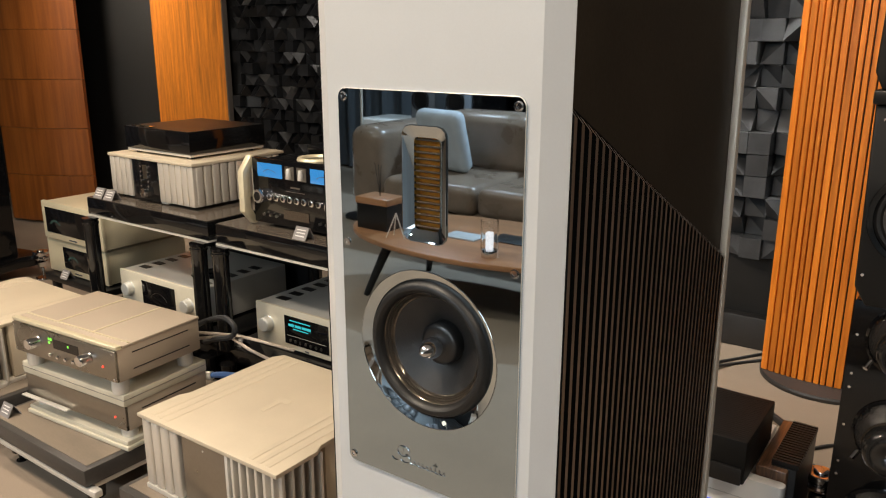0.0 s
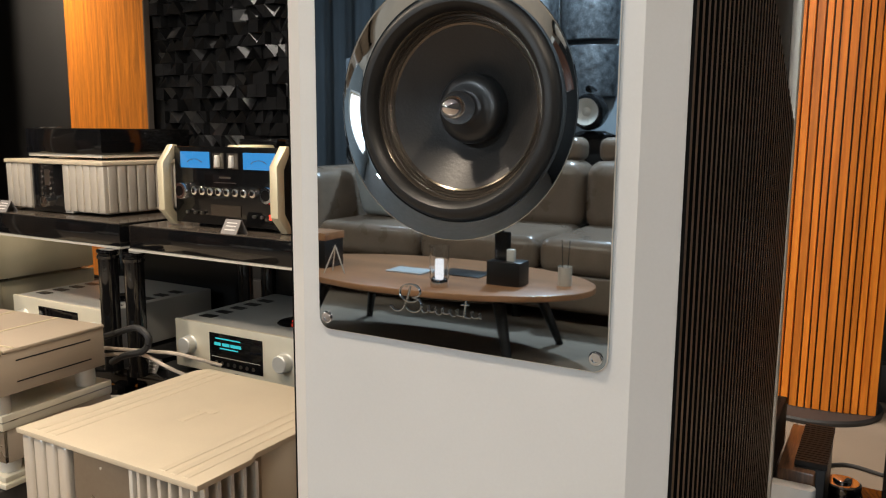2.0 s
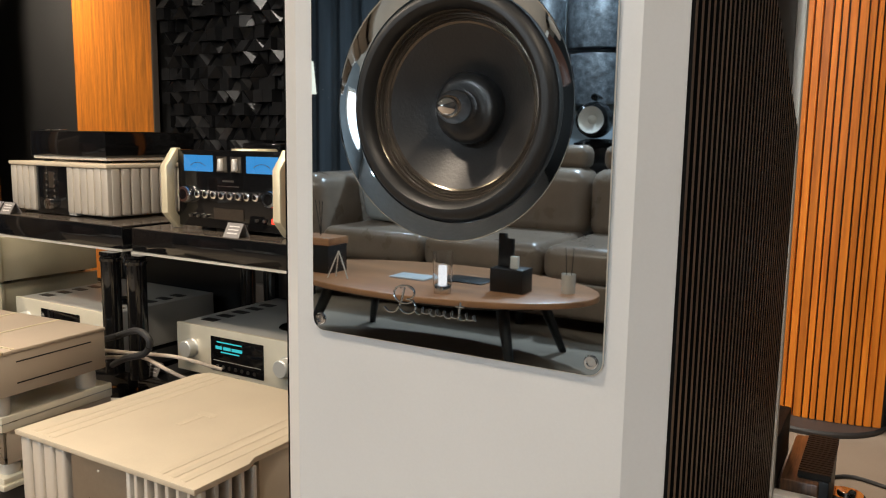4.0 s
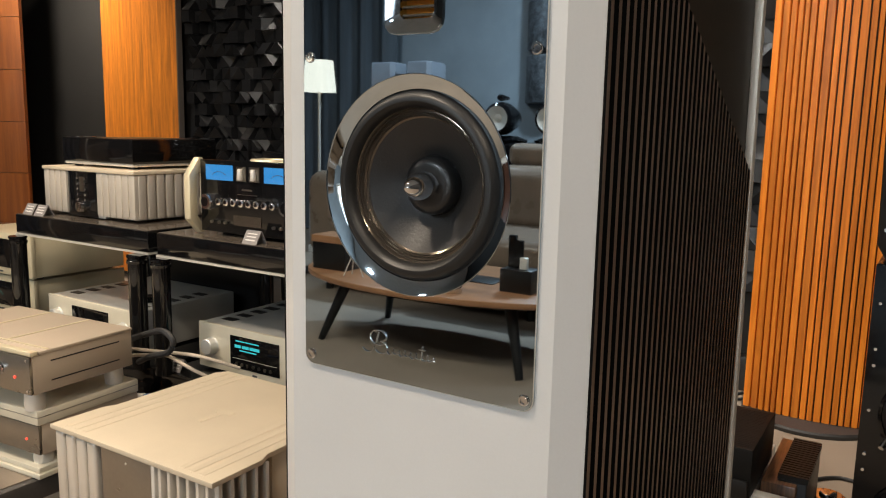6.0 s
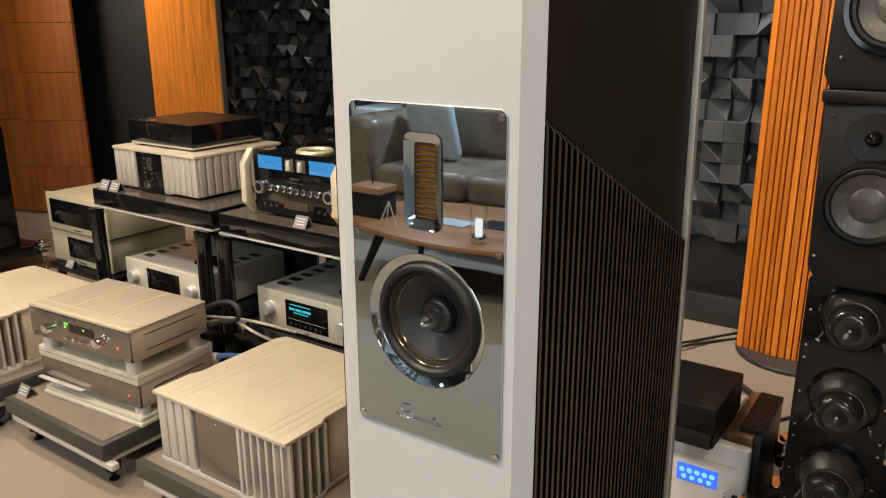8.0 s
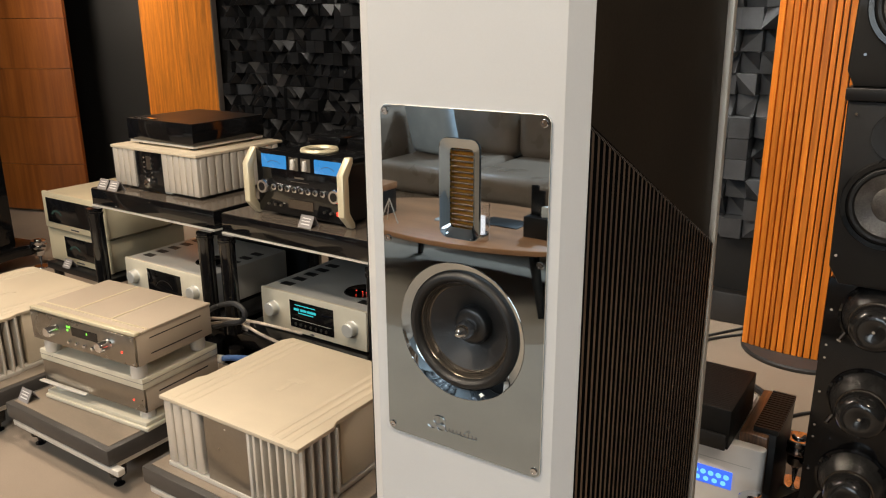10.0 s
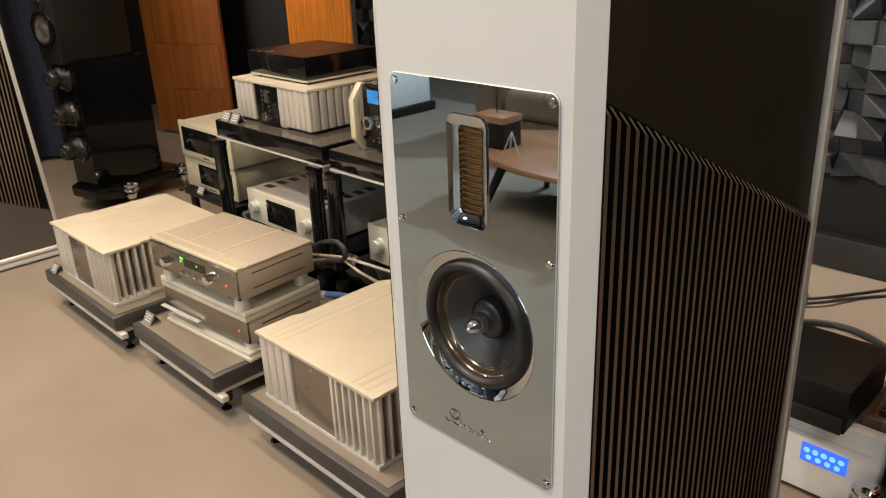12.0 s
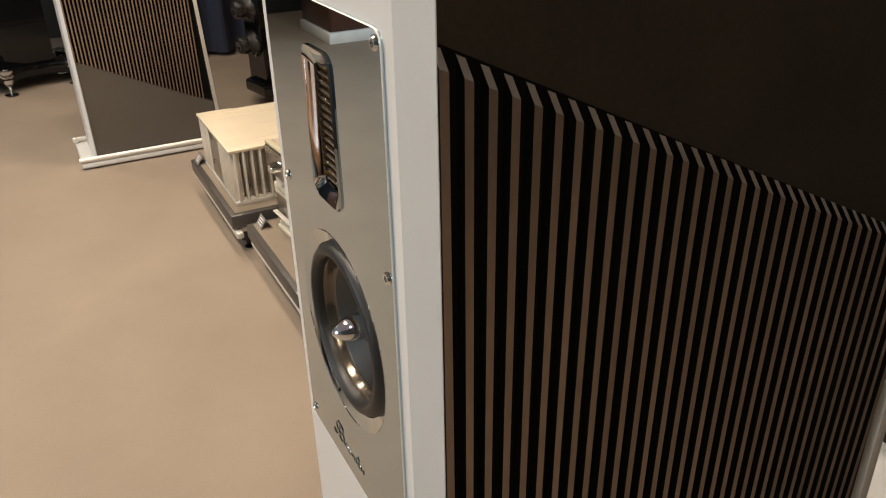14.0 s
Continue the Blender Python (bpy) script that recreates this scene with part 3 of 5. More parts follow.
# ---- the equipment on low platforms ----
def platform(x0, x1, y0, y1, label):
    cx, cy = (x0 + x1) / 2, (y0 + y1) / 2
    ob = thing("amplifier_platform", (cx, cy, 0), label, "equipment platform", "low amplifier platforms")
    hx, hy = (x1 - x0) / 2, (y1 - y0) / 2
    part("board", box(bm_new(), -hx, hx, -hy, hy, 0.105, 0.157, 0.006), M_PLATFORM, ob, "dark grey veneered board")
    part("top_veneer", box(bm_new(), -hx + 0.02, hx - 0.02, -hy + 0.02, hy - 0.02, 0.157, 0.159), M_PLATTOP, ob)
    bm = bm_new()
    box(bm, -hx + 0.02, hx + 0.03, -hy + 0.005, -hy + 0.03, 0.080, 0.101, 0.004)
    box(bm, -hx + 0.02, hx + 0.03, hy - 0.03, hy - 0.005, 0.080, 0.101, 0.004)
    box(bm, -hx + 0.02, -hx + 0.045, -hy + 0.03, hy - 0.03, 0.080, 0.101, 0.004)
    box(bm, hx - 0.045, hx - 0.02, -hy + 0.03, hy - 0.03, 0.080, 0.101, 0.004)
    part("frame", bm, M_SILVER, ob, "silver metal frame under the board")
    for sx in (-1, 1):
        for sy in (-1, 1):
            foot = part("foot", lathe(bm_new(), [(0, 0.004), (0.006, 0.004), (0.010, 0.03), (0.024, 0.034), (0.026, 0.06), (0.024, 0.105), (0, 0.105)], pose(sx * (hx - 0.06), sy * (hy - 0.06), 0), 20), M_GLOSS, ob)
            part("spike_shoe", lathe(bm_new(), [(0, 0), (0.016, 0), (0.016, 0.003), (0.012, 0.005), (0, 0.005)], pose(sx * (hx - 0.06), sy * (hy - 0.06), 0), 20), M_GLOSS, foot)
    return ob


platform(-1.255, -0.62, 0.355, 0.93, "dark platform with silver frame under a mono amplifier")
platform(-1.935, -1.395, 0.345, 0.93, "dark platform with silver frame under a preamplifier stack")
platform(-2.665, -2.015, 0.315, 0.90, "dark platform with silver frame beneath the far mono amplifier")


def mono_amp(at):
    ob = thing("mono_power_amplifier", at, "champagne aluminium mono amplifier with vertical cooling fins", "amplifier", "pair of mono amplifiers")
    w, d, h = 0.250, 0.47, 0.211
    top = [(-w, 0), (w, 0), (w, 0.125), (w - 0.012, 0.15), (w - 0.012, d - 0.03), (w - 0.03, d), (-w + 0.03, d), (-w + 0.012, d - 0.03), (-w + 0.012, 0.15), (-w, 0.125)]
    lid = part("lid", prism(bm_new(), top, "z", h - 0.011, h, 0.002), M_ALU, ob)
    for x in (-0.208, -0.180, -0.152, 0.152, 0.180, 0.208):
        part("lid_rib", box(bm_new(), x - 0.0075, x + 0.0075, 0.012, d - 0.012, h - 0.001, h + 0.0010, 0.0009, 1), M_ALU, lid)
    part("maker_mark", prism(bm_new(), [(-0.012, 0.19), (0.004, 0.19), (0.004, 0.25), (0.024, 0.25), (0.024, 0.268), (-0.024, 0.268), (-0.024, 0.25), (-0.012, 0.25)], "z", h - 0.001, h + 0.0007), M_ALU, lid, "low raised maker's mark")
    part("base", prism(bm_new(), [(u * 0.985, 0.004 + v * 0.985) for u, v in top], "z", 0.0, 0.014, 0.002), M_SILVER, ob)
    part("chassis", box(bm_new(), -w + 0.04, w - 0.04, 0.034, d - 0.02, 0.014, h - 0.011), M_POLISH, ob)
    part("side_cover", box(bm_new(), w - 0.042, w - 0.02, 0.17, d - 0.03, 0.016, h - 0.0115, 0.003), M_ALU, ob)
    part("side_cover", box(bm_new(), -w + 0.02, -w + 0.042, 0.17, d - 0.03, 0.016, h - 0.0115, 0.003), M_ALU, ob)
    panel = part("front_panel", box(bm_new(), -0.085, 0.075, 0.006, 0.03, 0.0145, h - 0.0115, 0.002), M_POLISH, ob, "smoked mirror centre panel")
    part("power_led", rod(bm_new(), (-0.005, 0.0045, h - 0.03), (-0.005, 0.0065, h - 0.03), 0.0025, seg=10), M_SILVER, panel)
    part("panel_edge", box(bm_new(), 0.0755, 0.086, 0.002, 0.03, 0.0145, h - 0.0115, 0.002), M_SILVER, ob)
    flute = mesh_of("fin", box(bm_new(), -0.0145, 0.0145, 0.0, 0.03, 0.0145, h - 0.0115, 0.007, 3), M_FINSILVER, 35)
    for i in range(4):
        f = new("fin", flute)
        f.parent = ob
        f.location = (-w + 0.022 + 0.0365 * i, 0.004, 0)
    blade = mesh_of("fin", box(bm_new(), -0.0045, 0.0045, 0.0, 0.035, 0.0145, h - 0.0115, 0.0025, 2), M_FINSILVER, 35)
    for i in range(6):
        f = new("fin", blade)
        f.parent = ob
        f.location = (0.099 + 0.0265 * i, 0.003, 0)
    for s in (-1, 1):
        for i in range(5):
            f = new("fin", blade)
            f.parent = ob
            f.matrix_basis = pose(s * (w - 0.003), 0.022 + 0.030 * i, 0, 0, 0, 90 * s)
    return ob


amp = mono_amp((-0.945, 0.395, 0.159))
copy_thing(amp, pose(-2.335, 0.353, 0.159))


def preamp_stack():
    x, y, z = -1.605, 0.455, 0.159
    w, d = 0.235, 0.285
    low = thing("power_supply_unit", (x - 0.015, y + 0.01, z), "aluminium power supply unit with smoked front, on a plate", "hi-fi component", turn=4.5)
    part("bottom_plate", box(bm_new(), -w, w, -0.012, d, 0.0, 0.013, 0.003), M_TAFRONT, low)
    part("middle_plate", box(bm_new(), -w + 0.006, w - 0.006, -0.007, d - 0.004, 0.013, 0.027, 0.003), M_TAFRONT, low)
    for sx in (-1, 1):
        for yy in (0.03, d - 0.03):
            part("foot", lathe(bm_new(), [(0, 0.027), (0.022, 0.027), (0.024, 0.04), (0.022, 0.057), (0, 0.057)], pose(sx * (w - 0.04), yy, 0), 24), M_SILVER, low)
    part("body", box(bm_new(), -w + 0.004, w - 0.004, 0.004, d, 0.057, 0.133, 0.002), M_PREAMP, low)
    fr = part("front_panel", box(bm_new(), -w + 0.004, w - 0.004, -0.004, 0.0035, 0.059, 0.131, 0.0015), M_POLISH, low, "smoked mirror front")
    part("power_led", rod(bm_new(), (w - 0.05, -0.006, 0.092), (w - 0.05, -0.003, 0.092), 0.0032, seg=12), M_RED, fr)
    part("lever", box(bm_new(), -w - 0.004, -0.02, -0.022, -0.006, 0.060, 0.064, 0.001), M_SILVER, fr)
    cover = part("top_cover", box(bm_new(), -w, w, -0.008, d + 0.002, 0.133, 0.169, 0.004), M_TAFRONT, low)
    part("groove", box(bm_new(), -w - 0.0005, w + 0.0005, -0.0085, d, 0.1525, 0.1545), M_POLISH, cover)
    part("side_slot", box(bm_new(), w - 0.0045, w - 0.0035, 0.05, d - 0.04, 0.106, 0.110), M_BLACK, low)
    up = thing("preamplifier", (x, y - 0.012, z + 0.169), "champagne aluminium preamplifier with chrome knobs and green lights", "preamplifier", turn=4.5)
    for sx in (-1, 1):
        for yy in (0.03, d - 0.03):
            part("foot", lathe(bm_new(), [(0, 0.0), (0.022, 0.0), (0.024, 0.018), (0.022, 0.046), (0, 0.046)], pose(sx * (w - 0.04), yy, 0), 24), M_SILVER, up)
    part("body", box(bm_new(), -w + 0.003, w - 0.003, 0.004, d, 0.046, 0.140, 0.002), M_PREAMP, up)
    lid = part("lid", box(bm_new(), -w, w, 0.02, d + 0.002, 0.140, 0.1485, 0.003), M_PREAMP, up)
    part("lid_seam", box(bm_new(), -w, w, -0.002, 0.018, 0.140, 0.151, 0.003), M_CREAM, lid)
    part("lid_seam", box(bm_new(), -w + 0.004, w - 0.004, 0.042, 0.0480, 0.1480, 0.1502), M_CREAM, lid)
    for xx in (-0.085, 0.075):
        part("lid_seam", box(bm_new(), xx - 0.0034, xx + 0.0034, 0.048, d - 0.004, 0.1480, 0.1499), M_CREAM, lid)
    fr = part("front_panel", box(bm_new(), -w + 0.003, w - 0.003, -0.004, 0.0035, 0.048, 0.138, 0.0015), M_POLISH, up, "smoked mirror front")
    for kx in (-0.115, 0.118):
        part("knob", lathe(bm_new(), [(0, 0.034), (0.013, 0.034), (0.0155, 0.031), (0.0165, 0.004), (0.018, 0.0), (0, 0)], pose(kx, -0.0045, 0.098, 90, 0, 0), 28), M_RING, fr, "chrome knob")
    for i, kx in enumerate((-0.05, -0.015, 0.02, 0.055)):
        part("button", rod(bm_new(), (kx, -0.015, 0.072), (kx, -0.0042, 0.072), 0.0055, seg=14, bevel=0.0015), M_RING, fr)
    for kx, zz in ((-0.058, 0.117), (-0.048, 0.117), (-0.058, 0.106), (0.03, 0.110)):
        part("indicator", box(bm_new(), kx - 0.003, kx + 0.003, -0.0056, -0.0042, zz - 0.003, zz + 0.003), M_GREEN, fr, "lit green indicator")
    part("display", box(bm_new(), -0.04, 0.075, -0.0052, -0.0042, 0.092, 0.120), M_GLOSS, fr)
    part("power_led", rod(bm_new(), (0.178, -0.0065, 0.085), (0.178, -0.004, 0.085), 0.0035, seg=12), M_RED, fr, "red power light")
    for xx in (-0.222, 0.222):
        for zz in (0.056, 0.130):
            part("bolt", rod(bm_new(), (xx, -0.0062, zz), (xx, -0.004, zz), 0.003, seg=10), M_RING, fr)
    for zz in (0.070, 0.118):
        part("side_slot", box(bm_new(), w - 0.0032, w - 0.0022, 0.05, d - 0.04, zz, zz + 0.003), M_BLACK, up)


preamp_stack()


# ---- the glossy black rack ----
def rack_shelf(x0, x1, y0, y1, z, name, label):
    ob = thing(name, ((x0 + x1) / 2, (y0 + y1) / 2, 0), label, "rack", "black rack bays")
    hx, hy = (x1 - x0) / 2, (y1 - y0) / 2
    top = part("shelf", box(bm_new(), -hx, hx, -hy, hy, z - 0.067, z - 0.002, 0.003), M_GLOSS, ob, "glossy black shelf")
    part("shelf_top", box(bm_new(), -hx + 0.004, hx - 0.004, -hy + 0.004, hy - 0.004, z - 0.002, z), M_SHELFTOP, top)
    part("shelf", box(bm_new(), -hx, hx, -hy, hy, 0.205, 0.260, 0.003), M_GLOSS, ob)
    part("shelf", box(bm_new(), -hx + 0.03, hx - 0.03, -hy + 0.03, hy - 0.03, 0.03, 0.07, 0.003), M_GLOSS, ob)
    # Added black sheet that stands in for the darkness behind the shelves.
    part("back_panel", box(bm_new(), -hx + 0.01, hx - 0.01, hy - 0.006, hy - 0.001, 0.261, z - 0.075), M_BLACK, ob)
    part("shelf_lip", box(bm_new(), -hx - 0.001, hx + 0.001, -hy - 0.003, hy, z - 0.073, z - 0.0675), M_SILVER, top)
    for sx in (-1, 1):
        for sy in (-1, 1):
            px, py = sx * (hx - 0.035), hy - 0.012 if sy > 0 else -hy - 0.016
            post = part("post", rod(bm_new(), (px, py, 0.26), (px, py, 0.588), 0.027, seg=24), M_GLOSS, ob, "glossy black tube post")
            part("cap", lathe(bm_new(), [(0, 0.588), (0.030, 0.588), (0.0305, 0.596), (0.027, 0.599), (0.027, 0.603), (0.0305, 0.606), (0.030, 0.613), (0, 0.613)], pose(px, py, 0), 24), M_GLOSS, post)
            part("lower_post", rod(bm_new(), (px, py, 0.0), (px, py, 0.205), 0.027, seg=24), M_GLOSS, ob)
    return ob


rack_shelf(-2.345, -1.632, 0.985, 1.52, 0.687, "equipment_rack", "glossy black hi-fi rack bay with brown-grey shelf top")
rack_shelf(-1.592, -0.880, 0.985, 1.52, 0.686, "equipment_rack", "glossy black hi-fi rack bay holding valve-style amplifier")


def finned_amp(x0, x1, y0, y1, z0, z1):
    ob = thing("integrated_amplifier", ((x0 + x1) / 2, y0, z0), "silver finned integrated amplifier with black control panel", "amplifier")
    w, d, h = (x1 - x0) / 2, y1 - y0, z1 - z0
    part("lid", box(bm_new(), -w, w, -0.004, d, h - 0.012, h, 0.003), M_ALU, ob)
    part("body", box(bm_new(), -w + 0.03, w - 0.03, 0.03, d - 0.02, 0.006, h - 0.012), M_SILVER, ob)
    flute = mesh_of("fin", box(bm_new(), -0.0145, 0.0145, 0, 0.032, 0.012, h - 0.0125, 0.004, 2), M_FINSILVER, 35)
    spots = [(-w + 0.018 + 0.0335 * i, 0.0, 0) for i in range(4)] + [(w - 0.018 - 0.0335 * i, 0.0, 0) for i in range(6)]
    for px, py, a in spots:
        f = new("fin", flute)
        f.parent, f.location = ob, (px, py, 0)
    for s in (-1, 1):
        for i in range(11):
            f = new("fin", flute)
            f.parent, f.matrix_basis = ob, pose(s * (w - 0.001), 0.03 + 0.0355 * i, 0, 0, 0, 90 * s)
    px0, px1 = -w + 0.138, w - 0.205
    pan = part("control_panel", box(bm_new(), px0, px1, 0.004, 0.03, 0.004, h - 0.0125, 0.002), M_GLOSS, ob, "black glossy control panel with chrome buttons")
    part("side_plate", box(bm_new(), px1 + 0.001, px1 + 0.040, 0.006, 0.03, 0.004, h - 0.0125, 0.002), M_TA, ob)
    c = (px0 + px1) / 2
    for i in range(5):
        for sx in (-1, 1):
            part("button", rod(bm_new(), (c + sx * 0.021, -0.002, h - 0.035 - 0.018 * i), (c + sx * 0.021, 0.004, h - 0.035 - 0.018 * i), 0.0045, seg=12, bevel=0.001), M_RING, pan)
    part("volume_knob", lathe(bm_new(), [(0, 0.024), (0.017, 0.022), (0.019, 0.0), (0, 0)], pose(c + 0.006, 0.004, 0.038, 90, 0, 0), 24), M_RING, pan, "chrome volume knob")
    part("display", box(bm_new(), c - 0.012, c + 0.012, 0.0025, 0.004, h - 0.08, h - 0.03), M_POLISH, pan)
    return ob


finned_amp(-2.280, -1.780, 1.055, 1.48, 0.6875, 0.855)
play = thing("streaming_player", (-2.04, 1.105, 0.8555), "flat glossy black player with silver base, on the finned amplifier", "hi-fi component")
part("silver_base", box(bm_new(), -0.186, 0.188, 0.0, 0.34, 0.008, 0.018, 0.003), M_SILVER, play)
body = part("case", box(bm_new(), -0.190, 0.192, -0.004, 0.344, 0.018, 0.098, 0.003), M_GLOSS, play)
part("case_lid", box(bm_new(), -0.187, 0.189, -0.001, 0.341, 0.098, 0.0986), M_BLACK, body)
part("handle_bar", box(bm_new(), -0.15, -0.04, 0.0, 0.03, 0.0987, 0.103, 0.002), M_RING, body, "small chrome top bar")
for sx in (-0.15, 0.15):
    for yy in (0.03, 0.3):
        part("foot", rod(bm_new(), (sx, yy, 0), (sx, yy, 0.008), 0.015, seg=16), M_BLACK, play)


def meter_amp():
    ob = thing("meter_amplifier", (-1.288, 1.06, 0.6865), "black glass amplifier with two lit blue meters and champagne handles", "amplifier")
    w, h = 0.192, 0.220
    part("chassis", box(bm_new(), -w + 0.004, w - 0.004, 0.02, 0.40, 0.012, h - 0.03, 0.003), M_BLACK, ob)
    part("top_deck", box(bm_new(), -w + 0.004, w - 0.004, 0.03, 0.40, h - 0.03, h - 0.01, 0.003), M_GLOSS, ob)
    for sx in (-0.09, 0.09):
        part("transformer_cover", box(bm_new(), sx - 0.075, sx + 0.075, 0.22, 0.38, h - 0.01, h + 0.02, 0.006), M_GLOSS, ob)
    for sx in (-1, 1):
        for yy in (0.06, 0.34):
            part("foot", rod(bm_new(), (sx * 0.14, yy, 0), (sx * 0.14, yy, 0.012), 0.02, seg=16), M_RUBBER, ob)
    g = part("glass_front", box(bm_new(), -w, w, 0.0, 0.02, 0.010, h, 0.002), M_GLOSS, ob, "black glass faceplate")
    for a, b in ((-0.166, -0.055), (0.068, 0.179)):
        m = part("meter", box(bm_new(), a, b, -0.0025, -0.0005, h - 0.058, h - 0.014, 0.0008), M_BLUELIT, g, "blue backlit power meter")
        part("scale", prism(bm_new(), [((a + b) / 2 + 0.05 * math.cos(radians(q)), h - 0.083 + 0.05 * math.sin(radians(q))) for q in range(55, 126, 7)] + [((a + b) / 2 + 0.0485 * math.cos(radians(q)), h - 0.083 + 0.0485 * math.sin(radians(q))) for q in range(125, 54, -7)], "y", -0.0031, -0.0026), M_PRINT, m)
    for kx in (-0.022, 0.030):
        v = part("valve_window", box(bm_new(), kx - 0.02, kx + 0.02, -0.002, -0.0005, h - 0.058, h - 0.016), M_POLISH, g)
        part("valve", rod(bm_new(), (kx, -0.006, h - 0.054), (kx, -0.006, h - 0.022), 0.009, 0.007, 14, 0.002), M_SILVER, v)
    for kx in (-0.157, 0.158):
        k = part("knob", lathe(bm_new(), [(0, 0.016), (0.014, 0.016), (0.0145, 0.018), (0.021, 0.018), (0.0235, 0.014), (0.024, 0.0), (0, 0)], pose(kx, -0.0005, h - 0.122, 90, 0, 0), 32), M_RING, g, "chrome control knob")
        part("knob_face", rod(bm_new(), (kx, -0.0186, h - 0.122), (kx, -0.0166, h - 0.122), 0.0135, seg=24), M_GLOSS, k)
    for i in range(8):
        kx = -0.109 + 0.0305 * i
        k = part("small_knob", lathe(bm_new(), [(0, 0.012), (0.0075, 0.012), (0.011, 0.010), (0.0115, 0.0), (0, 0)], pose(kx, -0.0005, h - 0.120, 90, 0, 0), 18), M_RING, g)
        part("knob_face", rod(bm_new(), (kx, -0.0132, h - 0.12), (kx, -0.0122, h - 0.12), 0.006, seg=14), M_GLOSS, k)
    for kx in (-0.142, -0.112, -0.086, 0.105, 0.132):
        part("switch", rod(bm_new(), (kx, -0.009, 0.04), (kx, -0.0005, 0.04), 0.0045, seg=14, bevel=0.001), M_POLISH, g)
    part("power_button", box(bm_new(), 0.155, 0.171, -0.004, -0.0005, 0.034, 0.048, 0.001), M_RED, g, "lit red power button")
    part("display", box(bm_new(), -0.055, 0.055, -0.002, -0.0005, 0.035, 0.065), M_RIM, g)
    part("maker_mark", box(bm_new(), -0.020, 0.020, -0.0015, -0.0005, h - 0.084, h - 0.079), M_POLISH, g, "small pale maker's mark")
    part("print_line", box(bm_new(), -0.04, 0.04, -0.0012, -0.0005, h - 0.096, h - 0.0945), M_POLISH, g)
    for s in (-1, 1):
        bm = prism(bm_new(), [(-0.040, 0.045), (-0.040, h - 0.045), (-0.002, h + 0.004), (0.012, h + 0.004), (0.012, h - 0.012), (-0.012, h - 0.055), (-0.012, 0.055), (0.012, 0.016), (0.012, 0.002), (-0.002, 0.002)], "x", min(s * (w + 0.001), s * (w + 0.026)), max(s * (w + 0.001), s * (w + 0.026)), 0.0025)
        part("handle", bm, M_CREAM, ob, "champagne gold front handle")
    part("top_ring", lathe(bm_new(), [(0.045, 0), (0.062, 0), (0.064, 0.006), (0.060, 0.013), (0.047, 0.013), (0.043, 0.006), (0.045, 0)], pose(-0.0, 0.10, h - 0.009), 40), M_CREAM, ob, "pale gold ring on the top")
    return ob


meter_amp()


